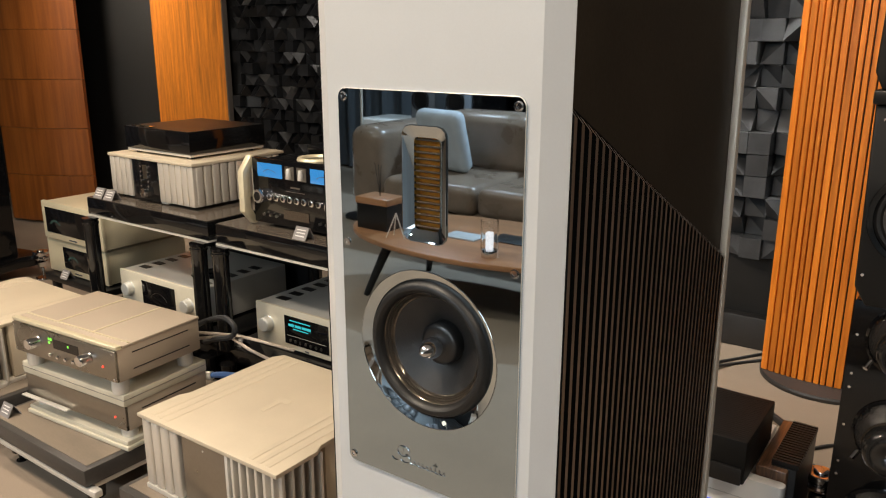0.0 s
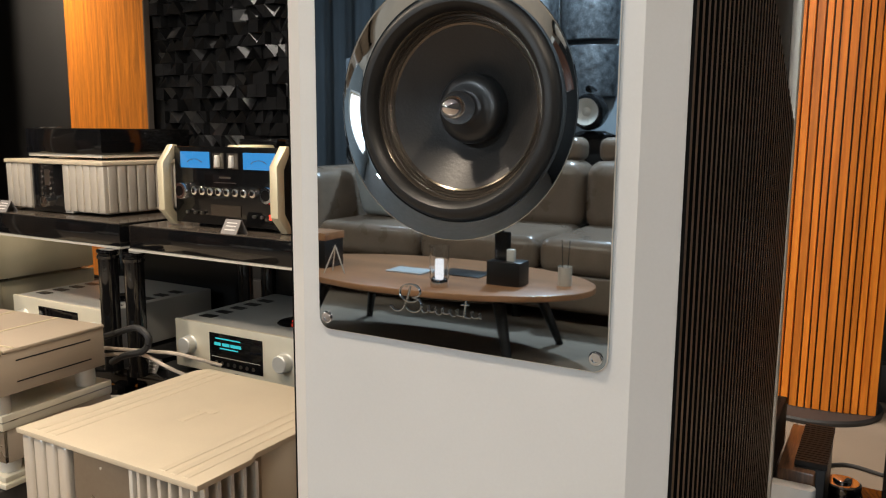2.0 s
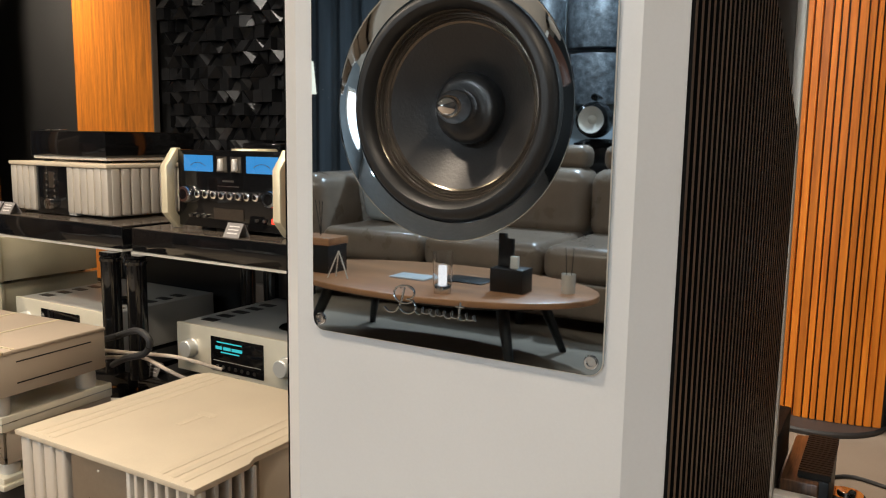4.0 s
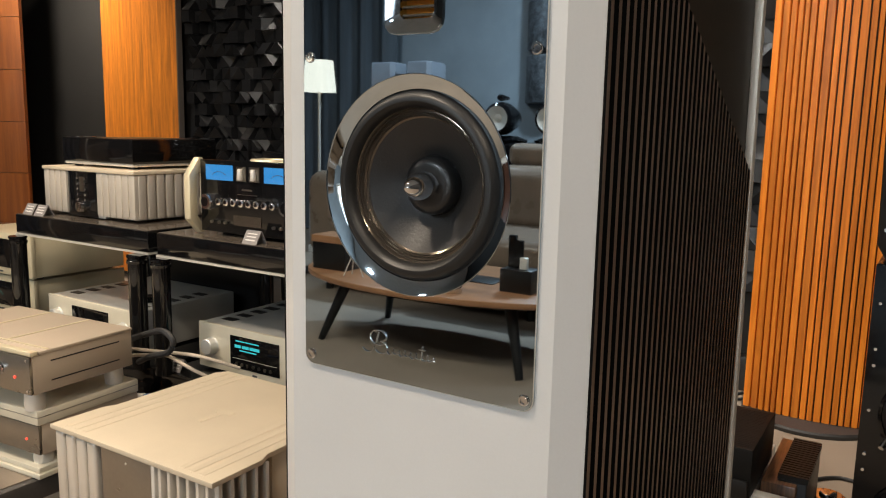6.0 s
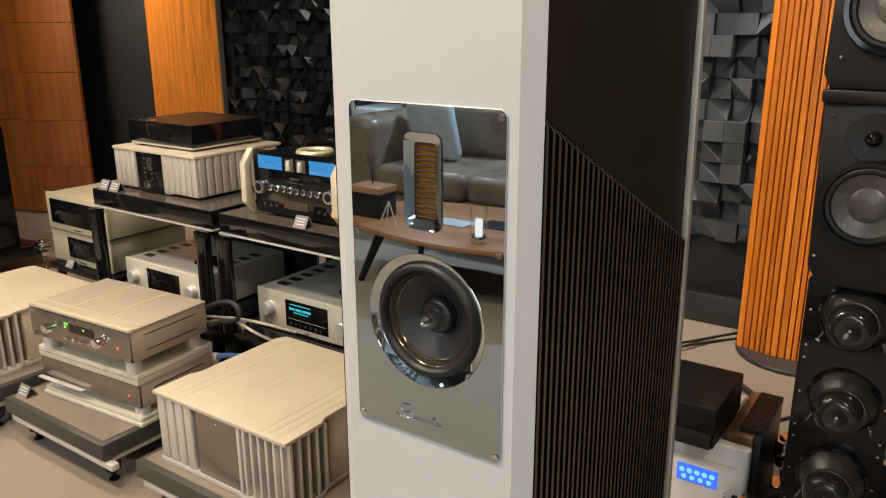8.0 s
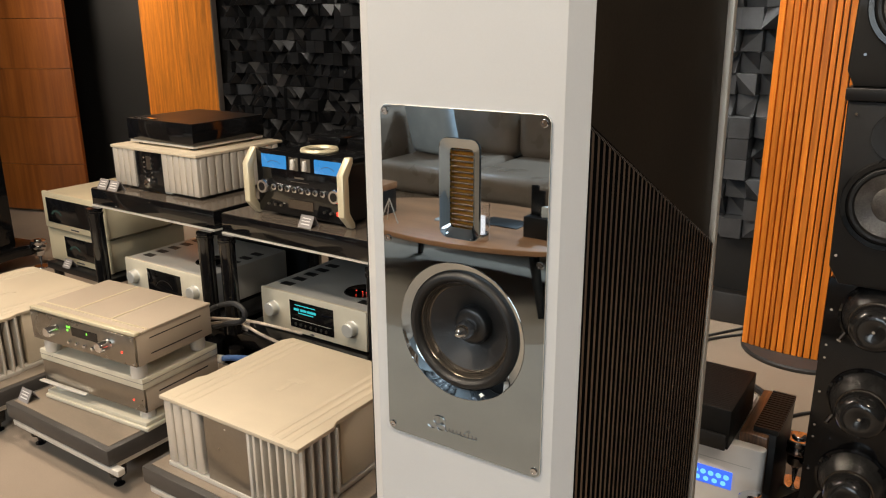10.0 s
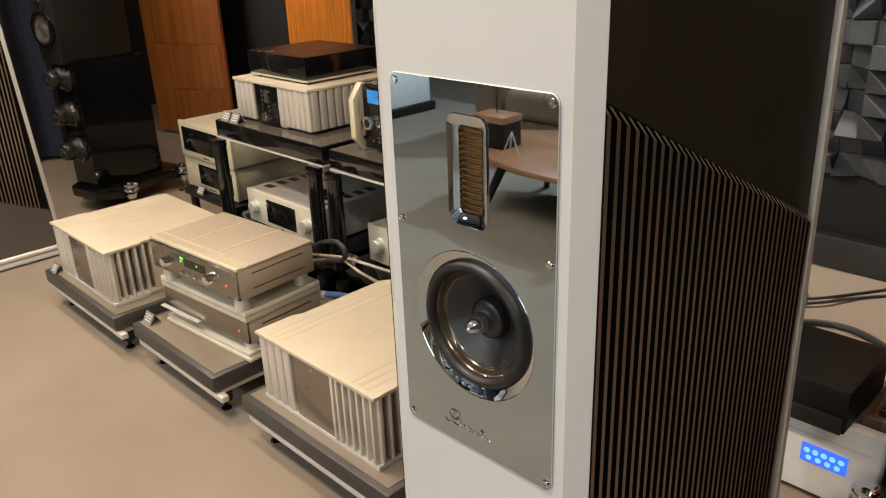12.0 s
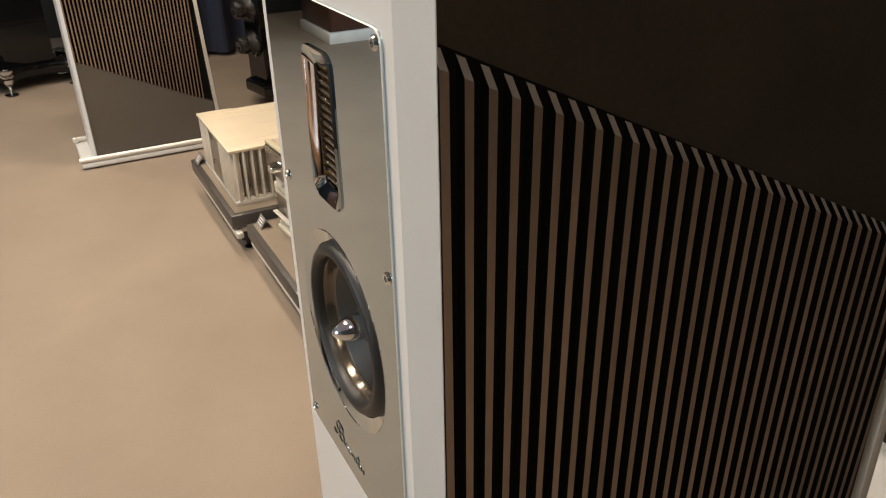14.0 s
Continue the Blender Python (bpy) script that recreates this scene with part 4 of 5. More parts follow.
def network_player(x0, x1, y0, z0, z1, lit):
    ob = thing("silver_stereo_amplifier", ((x0 + x1) / 2, y0, z0), "silver-grey hi-fi unit with %s display and round knobs" % ("lit cyan" if lit else "dark"), "amplifier", "silver-grey units in the rack")
    w, d, h = (x1 - x0) / 2, 0.42, z1 - z0
    part("front", box(bm_new(), -w, w, 0, 0.012, 0.008, h, 0.003), M_TAFRONT, ob)
    part("case", box(bm_new(), -w + 0.003, w - 0.003, 0.012, d, 0.008, h - 0.002, 0.003), M_TA, ob)
    for sx in (-1, 1):
        for yy in (0.05, d - 0.05):
            part("foot", rod(bm_new(), (sx * (w - 0.05), yy, 0), (sx * (w - 0.05), yy, 0.008), 0.022, seg=18), M_BLACK, ob)
    disp = part("display", box(bm_new(), -0.100, 0.100, -0.002, 0.0, 0.028, h - 0.022, 0.001), M_GLOSS, ob, "black display window")
    if lit:
        for k, (a, b, zz) in enumerate(((-0.075, 0.02, h - 0.036), (-0.08, -0.055, h - 0.052), (-0.05, -0.022, h - 0.052), (-0.018, 0.022, h - 0.052), (-0.06, 0.01, h - 0.064))):
            part("display_line", box(bm_new(), a, b, -0.0026, -0.0021, zz - (0.005 if k in (1, 2, 3) else 0.002), zz + (0.004 if k in (1, 2, 3) else 0.0015)), M_CYAN, disp, "cyan lit text bar")
        part("display_rule", box(bm_new(), -0.09, 0.09, -0.0026, -0.0021, 0.058, 0.0592), M_SILVER, disp)
        for i in range(7):
            part("button", rod(bm_new(), (-0.075 + 0.0235 * i, -0.0035, 0.041), (-0.075 + 0.0235 * i, -0.002, 0.041), 0.0055, seg=14), M_POLISH, disp)
    else:
        part("meter_arc", prism(bm_new(), [(0.055 * math.cos(radians(q)), 0.045 + 0.045 * math.sin(radians(q))) for q in range(25, 156, 10)] + [(0.053 * math.cos(radians(q)), 0.045 + 0.043 * math.sin(radians(q))) for q in range(155, 24, -10)], "y", -0.0026, -0.0021), M_POLISH, disp, "faint meter arc")
    for kx in (-w + 0.060, w - 0.062):
        part("knob", lathe(bm_new(), [(0, 0.026), (0.022, 0.026), (0.0245, 0.0235), (0.025, 0.003), (0.028, 0.0), (0, 0)], pose(kx, 0, h * 0.53, 90, 0, 0), 32), M_TA, ob, "round brushed knob")
    for i in range(5):
        part("cooling_slot", box(bm_new(), -w + 0.035 + 0.0, -w + 0.085, 0.06 + 0.06 * i, 0.09 + 0.06 * i, h - 0.002, h - 0.0008), M_BLACK, ob)
        part("cooling_slot", box(bm_new(), w - 0.085, w - 0.035, 0.06 + 0.06 * i, 0.09 + 0.06 * i, h - 0.002, h - 0.0008), M_BLACK, ob)
    win_ = part("valve_window", lathe(bm_new(), [(0, h - 0.0015), (0.062, h - 0.0015), (0.065, h + 0.0005), (0.068, h - 0.0018)], pose(0.1, 0.16, 0), 40), M_GLOSS, ob, "round dark glass window in the lid")
    if lit:
        for q in (-0.024, 0.004, 0.020):
            part("valve_glow", rod(bm_new(), (0.1 + q, 0.15, h - 0.001), (0.1 + q, 0.15, h + 0.0002), 0.0020, seg=10), M_RED, win_)
    part("maker_mark", box(bm_new(), -0.01, 0.008, -0.0008, -0.0001, 0.012, 0.018), M_PRINT, ob)
    return ob


network_player(-1.525, -1.045, 1.075, 0.2605, 0.409, True)
network_player(-2.250, -1.770, 1.030, 0.2605, 0.407, False)


def cream_unit(x0, x1, y0, z0, z1, wide):
    ob = thing("cream_amplifier", ((x0 + x1) / 2, y0, z0), "cream-gold amplifier with dark window and faint green meter", "amplifier", "stacked cream units")
    w, d, h = (x1 - x0) / 2, 0.40, z1 - z0
    part("front", box(bm_new(), -w, w, 0, 0.018, 0.006, h, 0.004), M_CREAM, ob)
    part("case", box(bm_new(), -w + 0.006, w - 0.006, 0.018, d, 0.008, h - 0.004, 0.003), M_CREAM, ob)
    for sx in (-1, 1):
        for yy in (0.05, d - 0.05):
            part("foot", rod(bm_new(), (sx * (w - 0.05), yy, 0), (sx * (w - 0.05), yy, 0.008), 0.022, seg=18), M_BLACK, ob)
    a = -w + (0.03 if wide else 0.13)
    p = part("window", box(bm_new(), a, w - 0.03, -0.002, 0.0, 0.035, h - 0.025, 0.001), M_GLOSS, ob, "dark glass window")
    c = a + 0.075
    part("meter", prism(bm_new(), [(c + 0.045 * math.cos(radians(q)), 0.06 + 0.036 * math.sin(radians(q))) for q in range(25, 156, 10)] + [(c + 0.036 * math.cos(radians(q)), 0.06 + 0.027 * math.sin(radians(q))) for q in range(155, 24, -10)], "y", -0.0028, -0.0021), M_TEAL, p, "dim green meter arc")
    part("maker_mark", box(bm_new(), -0.03, 0.03, -0.0006, -0.0001, 0.015, 0.021), M_PRINT, ob)
    return ob


low_stand = thing("low_stand", (-2.73, 1.32, 0), "low black stand under two cream amplifiers", "equipment stand")
part("top", box(bm_new(), -0.24, 0.24, -0.22, 0.24, 0.215, 0.245, 0.004), M_BLACK, low_stand)
for sx in (-1, 1):
    for yy in (-0.19, 0.21):
        part("leg", rod(bm_new(), (sx * 0.2, yy, 0), (sx * 0.2, yy, 0.215), 0.02, seg=16), M_BLACK, low_stand)
cream_unit(-2.980, -2.52, 1.135, 0.2455, 0.402, False)
cream_unit(-2.962, -2.50, 1.120, 0.404, 0.577, True)


# ---- the tall black loudspeakers with bare woofers ----
def cone_driver(ob, x, z, r, name="driver"):
    face = pose(x, 0, z, 90, 0, 0)
    d = part(name, lathe(bm_new(), [(r * 0.86, 0.012), (r * 0.87, 0.017), (r * 0.97, 0.018), (r, 0.012), (r, -0.002)], face, 48), M_GLOSS, ob, "mid driver with grey cone in a black ring")
    part("surround", lathe(bm_new(), [(r * 0.70, 0.010), (r * 0.74, 0.0155), (r * 0.80, 0.016), (r * 0.87, 0.012)], face, 48), M_RUBBER, d)
    part("cone", lathe(bm_new(), [(r * 0.38, 0.0005), (r * 0.55, 0.005), (r * 0.70, 0.0105)], face, 48), M_CONEGREY, d)
    part("dust_cap", lathe(bm_new(), [(0, 0.009), (r * 0.2, 0.0075), (r * 0.34, 0.004), (r * 0.39, 0.0008)], face, 40), M_CONEGREY, d)
    return d


def bare_woofer(ob, x, z, r):
    """A woofer mounted with its magnet to the front."""
    face = pose(x, 0, z, 90, 0, 0)
    d = part("woofer", lathe(bm_new(), [(r, -0.002), (r, 0.005), (r * 0.93, 0.008), (r * 0.90, 0.002)], face, 40), M_GLOSS, ob, "rear of a woofer with black magnet")
    part("cone", lathe(bm_new(), [(r * 0.93, 0.003), (r * 0.88, 0.014), (r * 0.74, 0.032), (r * 0.48, 0.050)], face, 40), M_CONEDARK, d)
    for a in (35, 145, 215, 325):
        q = radians(a)
        part("basket_arm", box(bm_new(), -0.012, 0.012, -0.003, 0.003, 0, r * 0.80, 0.0025), M_GLOSS, d).matrix_basis = Matrix.Translation((x + 0.93 * r * math.cos(q), -0.006, z + 0.93 * r * math.sin(q))) @ Matrix.Rotation(math.pi / 2 - q - math.pi, 4, "Y") @ Matrix.Rotation(radians(46), 4, "X")
    part("chassis_ring", lathe(bm_new(), [(r * 0.50, 0.046), (r * 0.66, 0.050), (r * 0.67, 0.058), (r * 0.50, 0.060)], face, 40), M_BRASSDARK, d)
    m = part("magnet", lathe(bm_new(), [(r * 0.60, 0.056), (r * 0.64, 0.060), (r * 0.64, 0.078), (r * 0.58, 0.092), (r * 0.46, 0.099), (r * 0.28, 0.100), (r * 0.10, 0.094), (0, 0.093)], face, 40), M_RUBBERGLOSS, d)
    part("vent", lathe(bm_new(), [(0, 0.0950), (0.003, 0.0950), (0.004, 0.0935)], face, 14), M_RING, m)
    for s in (-1, 1):
        part("terminal", rod(bm_new(), (x + s * r * 0.75, -0.02, z - r * 0.55), (x + s * r * 0.85, -0.035, z - r * 0.72), 0.005, seg=10), M_RING, d)
    return d


def outrigger_foot(ob, x, y):
    e = 0.09 if x > 0 else -0.09
    f = part("outrigger", box(bm_new(), min(x, e), max(x, e), y - 0.02, y + 0.02, 0.098, 0.122, 0.006), M_GLOSS, ob)
    part("top_knob", lathe(bm_new(), [(0, 0.164), (0.015, 0.164), (0.019, 0.162), (0.020, 0.157), (0.036, 0.157), (0.040, 0.154), (0.041, 0.146), (0.040, 0.141), (0.031, 0.138), (0.031, 0.134), (0.042, 0.130), (0.043, 0.122), (0.036, 0.112), (0.028, 0.106), (0, 0.106)], pose(x, y, 0), 32), M_RING, f, "polished round levelling knob")
    part("spike", lathe(bm_new(), [(0, 0.006), (0.0025, 0.008), (0.012, 0.060), (0.024, 0.072), (0.026, 0.098), (0, 0.106)], pose(x, y, 0), 24), M_RING, f)
    part("coaster", lathe(bm_new(), [(0, 0), (0.038, 0), (0.041, 0.004), (0.040, 0.009), (0.034, 0.011), (0.012, 0.007), (0, 0.006)], pose(x, y, 0), 32), M_RING, f)


def black_loudspeaker(at, turn=0.0):
    ob = thing("open_woofer_loudspeaker", at, "tall black multi-driver loudspeaker with bare woofers and polished feet", "loudspeaker", "pair of tall black loudspeakers", turn=turn)
    part("base", prism(bm_new(), [(-0.11, -0.03), (0.11, -0.03), (0.175, 0.06), (0.175, 0.16), (0.12, 0.26), (0.12, 0.40), (0.145, 0.46), (0.145, 0.54), (-0.145, 0.54), (-0.145, 0.46), (-0.12, 0.40), (-0.12, 0.26), (-0.175, 0.16), (-0.175, 0.06)], "z", 0.075, 0.14, 0.012), M_GLOSS, ob, "glossy black waisted base")
    for x, y in ((-0.203, 0.12), (0.203, 0.12), (-0.166, 0.497), (0.166, 0.497)):
        outrigger_foot(ob, x, y)
    part("tower", prism(bm_new(), [(-0.095, 0.0), (0.095, 0.0), (0.088, 0.42), (-0.088, 0.42)], "z", 0.14, 0.80, 0.006), M_GLOSS, ob)
    for z in (0.352, 0.541, 0.730):
        bare_woofer(ob, 0.004, z, 0.073)
        for sx in (-1, 1):
            for dz in (-0.080, 0.0, 0.080):
                part("bolt", rod(bm_new(), (sx * 0.083, -0.003, z + dz), (sx * 0.083, 0.001, z + dz), 0.0028, seg=8), M_RING, ob)
    for z0, z1 in ((0.80, 1.165), (1.19, 1.56)):
        up = z0 > 1
        q = [(-0.098, z0 + 0.0), (0.098, z0 + 0.0), (0.112, z0 + 0.03), (0.105, z1), (-0.105, z1), (-0.112, z0 + 0.03)]
        if not up:
            q = [(-0.075, z0), (0.075, z0), (0.096, z0 + 0.035), (0.104, z1), (-0.104, z1), (-0.096, z0 + 0.035)]
        mod = part("driver_module", prism(bm_new(), q, "y", -0.045, 0.36, 0.008), M_RUBBER, ob, "satin black driver module")
        d = cone_driver(ob, -0.003, 0.973 if not up else 1.340, 0.089)
        d.location = (0, -0.047, 0)
        if not up:
            t = part("tweeter", lathe(bm_new(), [(0.046, 0.0), (0.045, 0.003), (0.016, 0.001), (0.0145, 0.003)], pose(-0.010, -0.047, 1.102, 90, 0, 0), 36), M_RUBBER, ob, "dome tweeter in a dimpled plate")
            part("dome", lathe(bm_new(), [(0.0145, 0.002), (0.013, 0.009), (0.008, 0.014), (0, 0.016)], pose(-0.010, -0.047, 1.102, 90, 0, 0), 24), M_GLOSS, t)
        for sx in (-1, 1):
            for zz in (z0 + 0.06, z1 - 0.025):
                part("bolt", rod(bm_new(), (sx * 0.085, -0.048, zz), (sx * 0.085, -0.044, zz), 0.003, seg=8), M_RING, ob)
    part("joint_plate", box(bm_new(), -0.108, 0.108, -0.055, 0.37, 1.165, 1.19, 0.004), M_BLACK, ob)
    return ob


right_black = black_loudspeaker((0.375, 0.99, 0))
copy_thing(right_black, pose(-3.735, 0.92, 0, 0, 0, 11))
copy_thing(right_black, pose(-4.90, -0.47, 0, 0, 0, 8))
folds = [(-5.02 + 0.05 * math.sin(i * 0.6), 0.15 + 0.02 * i) for i in range(72)]
single("navy_curtain", prism(bm_new(), folds + [(u - 0.02, v) for u, v in reversed(folds)], "z", 0.03, 2.65), M_NAVY, "dark navy floor length curtain behind the loudspeakers", "curtain")

# ---- the white box with a blue screen, and the amplifiers behind it ----
supply = thing("white_power_conditioner", (0.0, 1.19, 0), "white rounded power box with a lit blue touch screen", "power unit")
part("body", box(bm_new(), -0.17, 0.08, 0.035, 0.33, 0.02, 0.243, 0.004), M_WHITE, supply)
part("front_panel", prism(bm_new(), rounded(0.34, 0.034, 0.014, 0.0, 0.017), "z", 0.02, 0.243, 0.003), M_WHITE, supply)
scr = part("screen", box(bm_new(), -0.012, 0.097, -0.003, 0.002, 0.108, 0.160, 0.001), M_SCREEN, supply, "lit blue touch screen")
for i in range(5):
    part("icon", lathe(bm_new(), [(0, 0.0006), (0.0072, 0.0006), (0.0076, 0)], pose(0.0015 + 0.0202 * i, -0.003, 0.1415, 90, 0, 0), 18), M_ICON, scr)
    if i < 4:
        part("icon", lathe(bm_new(), [(0, 0.0006), (0.0068, 0.0006), (0.0072, 0)], pose(0.008 + 0.0225 * i, -0.003, 0.122, 90, 0, 0), 18), M_ICON, scr)
part("front_seam", box(bm_new(), -0.142, 0.142, -0.0006, 0.001, 0.186, 0.188), M_TA, supply)
for sx in (-0.12, 0.06):
    for yy in (0.05, 0.29):
        part("foot", rod(bm_new(), (sx, yy, 0), (sx, yy, 0.02), 0.02, seg=16), M_BLACK, supply)
blk = thing("black_amplifier", (-0.04, 1.20, 0.2435), "flat matt black amplifier with ribbed lid, on the white box", "amplifier")
part("case", box(bm_new(), -0.15, 0.128, -0.06, 0.21, 0.006, 0.118, 0.004), M_AMPBLACK, blk)
part("front_step", box(bm_new(), -0.15, 0.122, -0.068, -0.061, 0.006, 0.05, 0.002), M_RUBBER, blk)
for i in range(24):
    part("lid_rib", box(bm_new(), -0.14, 0.118, -0.045 + 0.01 * i, -0.040 + 0.01 * i, 0.118, 0.1183), M_AMPBLACK, blk)
for sx in (-0.12, 0.1):
    for yy in (0.0, 0.17):
        part("foot", rod(bm_new(), (sx, yy, 0), (sx, yy, 0.006), 0.015, seg=14), M_RUBBER, blk)
tube_amp = thing("ebony_cased_amplifier", (0.135, 1.235, 0), "striped ebony cased amplifier with black cooling fins", "amplifier")
part("case", box(bm_new(), -0.042, 0.030, 0.0, 0.29, 0.0, 0.262, 0.005), M_EBONY, tube_amp, "striped ebony case")
part("fin_block", box(bm_new(), -0.012, 0.048, 0.02, 0.27, 0.012, 0.264, 0.003), M_BLACK, tube_amp)
for i in range(18):
    part("fin", box(bm_new(), -0.012, 0.050, 0.024 + 0.0137 * i, 0.031 + 0.0137 * i, 0.2642, 0.277), M_RUBBER, tube_amp)

# ---- cables ----
def cable(points, r, material, label):
    return single("cable", tube(bm_new(), points, r), material, label, "cable", "loose cables")


cable([(-0.66, 2.20, 0.006), (-0.48, 2.26, 0.006), (-0.38, 2.31, 0.020), (-0.31, 2.45, 0.006), (-0.20, 2.62, 0.006)], 0.006, M_CABLE, "black cable lying on the floor by the wall")
cable([(-0.66, 2.16, 0.006), (-0.47, 2.22, 0.006), (-0.36, 2.28, 0.020), (-0.26, 2.46, 0.006), (-0.12, 2.62, 0.006)], 0.006, M_CABLE, "black cable lying on the floor by the wall")
cable([(-0.70, 2.46, 0.012), (-0.56, 2.43, 0.012), (-0.45, 2.35, 0.012), (-0.41, 2.22, 0.013), (-0.42, 2.05, 0.012), (-0.50, 1.90, 0.012)], 0.012, M_CABLE, "thick black cable looping over the floor")
cable([(-0.46, 1.98, 0.012), (-0.34, 2.11, 0.012), (-0.22, 2.15, 0.012), (-0.09, 2.10, 0.012), (0.03, 1.99, 0.012), (0.10, 1.85, 0.012)], 0.012, M_CABLE, "thick black cable looping over the floor")
cable([(0.10, 1.86, 0.006), (0.20, 1.98, 0.006), (0.36, 1.95, 0.006), (0.6, 2.05, 0.006)], 0.006, M_CABLE, "thin black cable curling on the floor")
cable([(0.12, 1.80, 0.006), (0.24, 1.78, 0.007), (0.36, 1.83, 0.006), (0.7, 1.8, 0.006)], 0.007, M_CABLE, "thin black cable curling on the floor")
cable([(-1.43, 0.76, 0.435), (-1.45, 0.82, 0.430), (-1.37, 0.82, 0.455), (-1.325, 0.82, 0.435), (-1.345, 0.82, 0.400), (-1.42, 0.82, 0.375), (-1.50, 0.84, 0.340)], 0.0085, M_CABLE, "thick dark cable curving behind the preamplifier")
cable([(-1.46, 0.78, 0.40), (-1.42, 0.84, 0.385), (-1.36, 0.86, 0.385), (-1.26, 0.86, 0.392), (-1.18, 0.92, 0.360)], 0.005, M_CABLEW, "pale cable hanging behind the preamplifier")
cable([(-1.46, 0.78, 0.38), (-1.41, 0.86, 0.370), (-1.31, 0.86, 0.352), (-1.22, 0.90, 0.31)], 0.005, M_CABLEW, "pale cable hanging behind the preamplifier")
cable([(-1.42, 0.78, 0.268), (-1.37, 0.80, 0.276), (-1.30, 0.80, 0.290), (-1.20, 0.82, 0.300), (-1.12, 0.90, 0.25)], 0.010, M_CABLEB, "blue sleeved cable behind the preamplifier")
single("cable_plug", rod(bm_new(), (-1.455, 0.775, 0.262), (-1.405, 0.785, 0.268), 0.014, seg=18, bevel=0.002), M_SILVER, "silver metal cable plug behind the preamplifier", "plug")
cable([(-3.55, 1.75, 0.02), (-3.42, 1.72, 0.03), (-3.3, 1.8, 0.02), (-3.15, 1.7, 0.02), (-3.0, 1.62, 0.02)], 0.022, M_CABLE, "fat braided black cable on the floor")


# ---- price cards ----
def price_card(x, y, z, turn=0.0, w=0.055):
    ob = thing("price_card", (x, y, z), "small leaning acrylic price card with dark print", "price card", "price cards", turn=turn)
    b = part("card", prism(bm_new(), [(0.0, 0.0), (0.003, 0.0), (0.024, 0.036), (0.021, 0.036)], "x", -w / 2, w / 2), M_CARD, ob)
    part("back_leg", prism(bm_new(), [(0.040, 0.0), (0.043, 0.0), (0.024, 0.036), (0.021, 0.036)], "x", -w / 2, w / 2), M_CARD, ob)
    for a, c in ((0.009, 0.012), (0.018, 0.0205), (0.026, 0.0285)):
        part("print_line", prism(bm_new(), [(0.5833 * a - 0.0006, a), (0.5833 * a - 0.0002, a), (0.5833 * c - 0.0002, c), (0.5833 * c - 0.0006, c)], "x", -w * 0.33, w * 0.33), M_PALEPRINT, b)
    return ob


for x, y, z, t in ((-1.215, 0.992, 0.686, 0), (-2.285, 0.992, 0.687, 0), (-2.215, 0.990, 0.687, 0), (-1.885, 0.375, 0.159, 0), (-2.60, 0.325, 0.159, 0), (-1.555, 1.0, 0.26, 0), (-2.80, 1.09, 0.2451, 0)):
    price_card(x, y, z, t)

# ---- diffuser blocks on the back wall ----
def block(kind, depth, s):
    """A square block towards -y: flat, ramped, or with one corner cut down."""
    low = max(0.1 * depth, depth - 1.7 * s)
    front = {"flat": (depth,) * 4, "corner": (depth, depth, low, depth), "ramp": (depth, depth, low, low), "fold": (depth, low, depth, low), "peak": (low, low, depth, low)}[kind]
    bm = bm_new()
    sq = ((-s, -s), (s, -s), (s, s), (-s, s))
    a = [bm.verts.new((u, 0, v)) for u, v in sq]
    b = [bm.verts.new((u, -h, v)) for (u, v), h in zip(sq, front)]
    if kind in ("corner", "peak"):
        bm.faces.new((b[1], b[2], b[3]))
        bm.faces.new((b[0], b[1], b[3]))
    else:
        bm.faces.new((b[0], b[1], b[2]))
        bm.faces.new((b[0], b[2], b[3]))
    for i in range(4):
        j = (i + 1) % 4
        bm.faces.new((a[i], a[j], b[j], b[i]))
    bmesh.ops.recalc_face_normals(bm, faces=bm.faces[:])
    return bm


def diffuser(x0, x1, z0, z1, cell, seed, material, label):
    """A wall field of uneven blocks; the lower ones are parts, the rest one mesh."""
    ob = thing("block_diffuser", (x0, YB, 0), label, "acoustic panel", "block diffusers on the back wall")
    part("backing", box(bm_new(), 0, x1 - x0, -0.014, -0.001, z0, z1), M_BLACK, ob)
    rng = random.Random(seed)
    kinds = ("flat", "corner", "corner", "ramp", "fold", "peak")
    meshes = [mesh_of("diffuser_block", block(k, d * cell, cell * 0.485), material) for d in (0.62, 0.95, 1.3) for k in kinds]
    rest, count = bm_new(), 0
    rows, cols = int((z1 - z0) / cell), int((x1 - x0) / cell)
    for r in range(rows):
        for c in range(cols):
            k, quarter = rng.randrange(len(meshes)), rng.choice((0, 0, 0, 1, 2, 3))
            m = pose(cell * (c + 0.5), -0.014, z0 + cell * (r + 0.5), 0, 90 * quarter, 0)
            z = z0 + cell * r
            if count < 300 and (z > 0.75 or cell > 0.07):
                b = new("diffuser_block", meshes[k])
                b.parent, b.matrix_basis = ob, m
                count += 1
            else:
                n0 = len(rest.verts)
                rest.from_mesh(meshes[k])
                rest.verts.ensure_lookup_table()
                for v in rest.verts[n0:]:
                    v.co = m @ v.co
    tagged(part("diffuser_field", rest, material, ob, "charcoal blocks"), kind="stuff")
    return ob


diffuser(-0.86, 0.50, 0.40, 2.46, 0.0862, 7, M_FOAMGREY, "charcoal wall diffuser of uneven square and slanted blocks")
diffuser(-3.43, -0.88, 0.40, 2.46, 0.066, 3, M_FOAM, "dark wall diffuser of small uneven square blocks")


# ---- the sitting area opposite the equipment ----
def cushion(x0, x1, y0, y1, z0, z1, r):
    return box(bm_new(), x0, x1, y0, y1, z0, z1, r, 5)


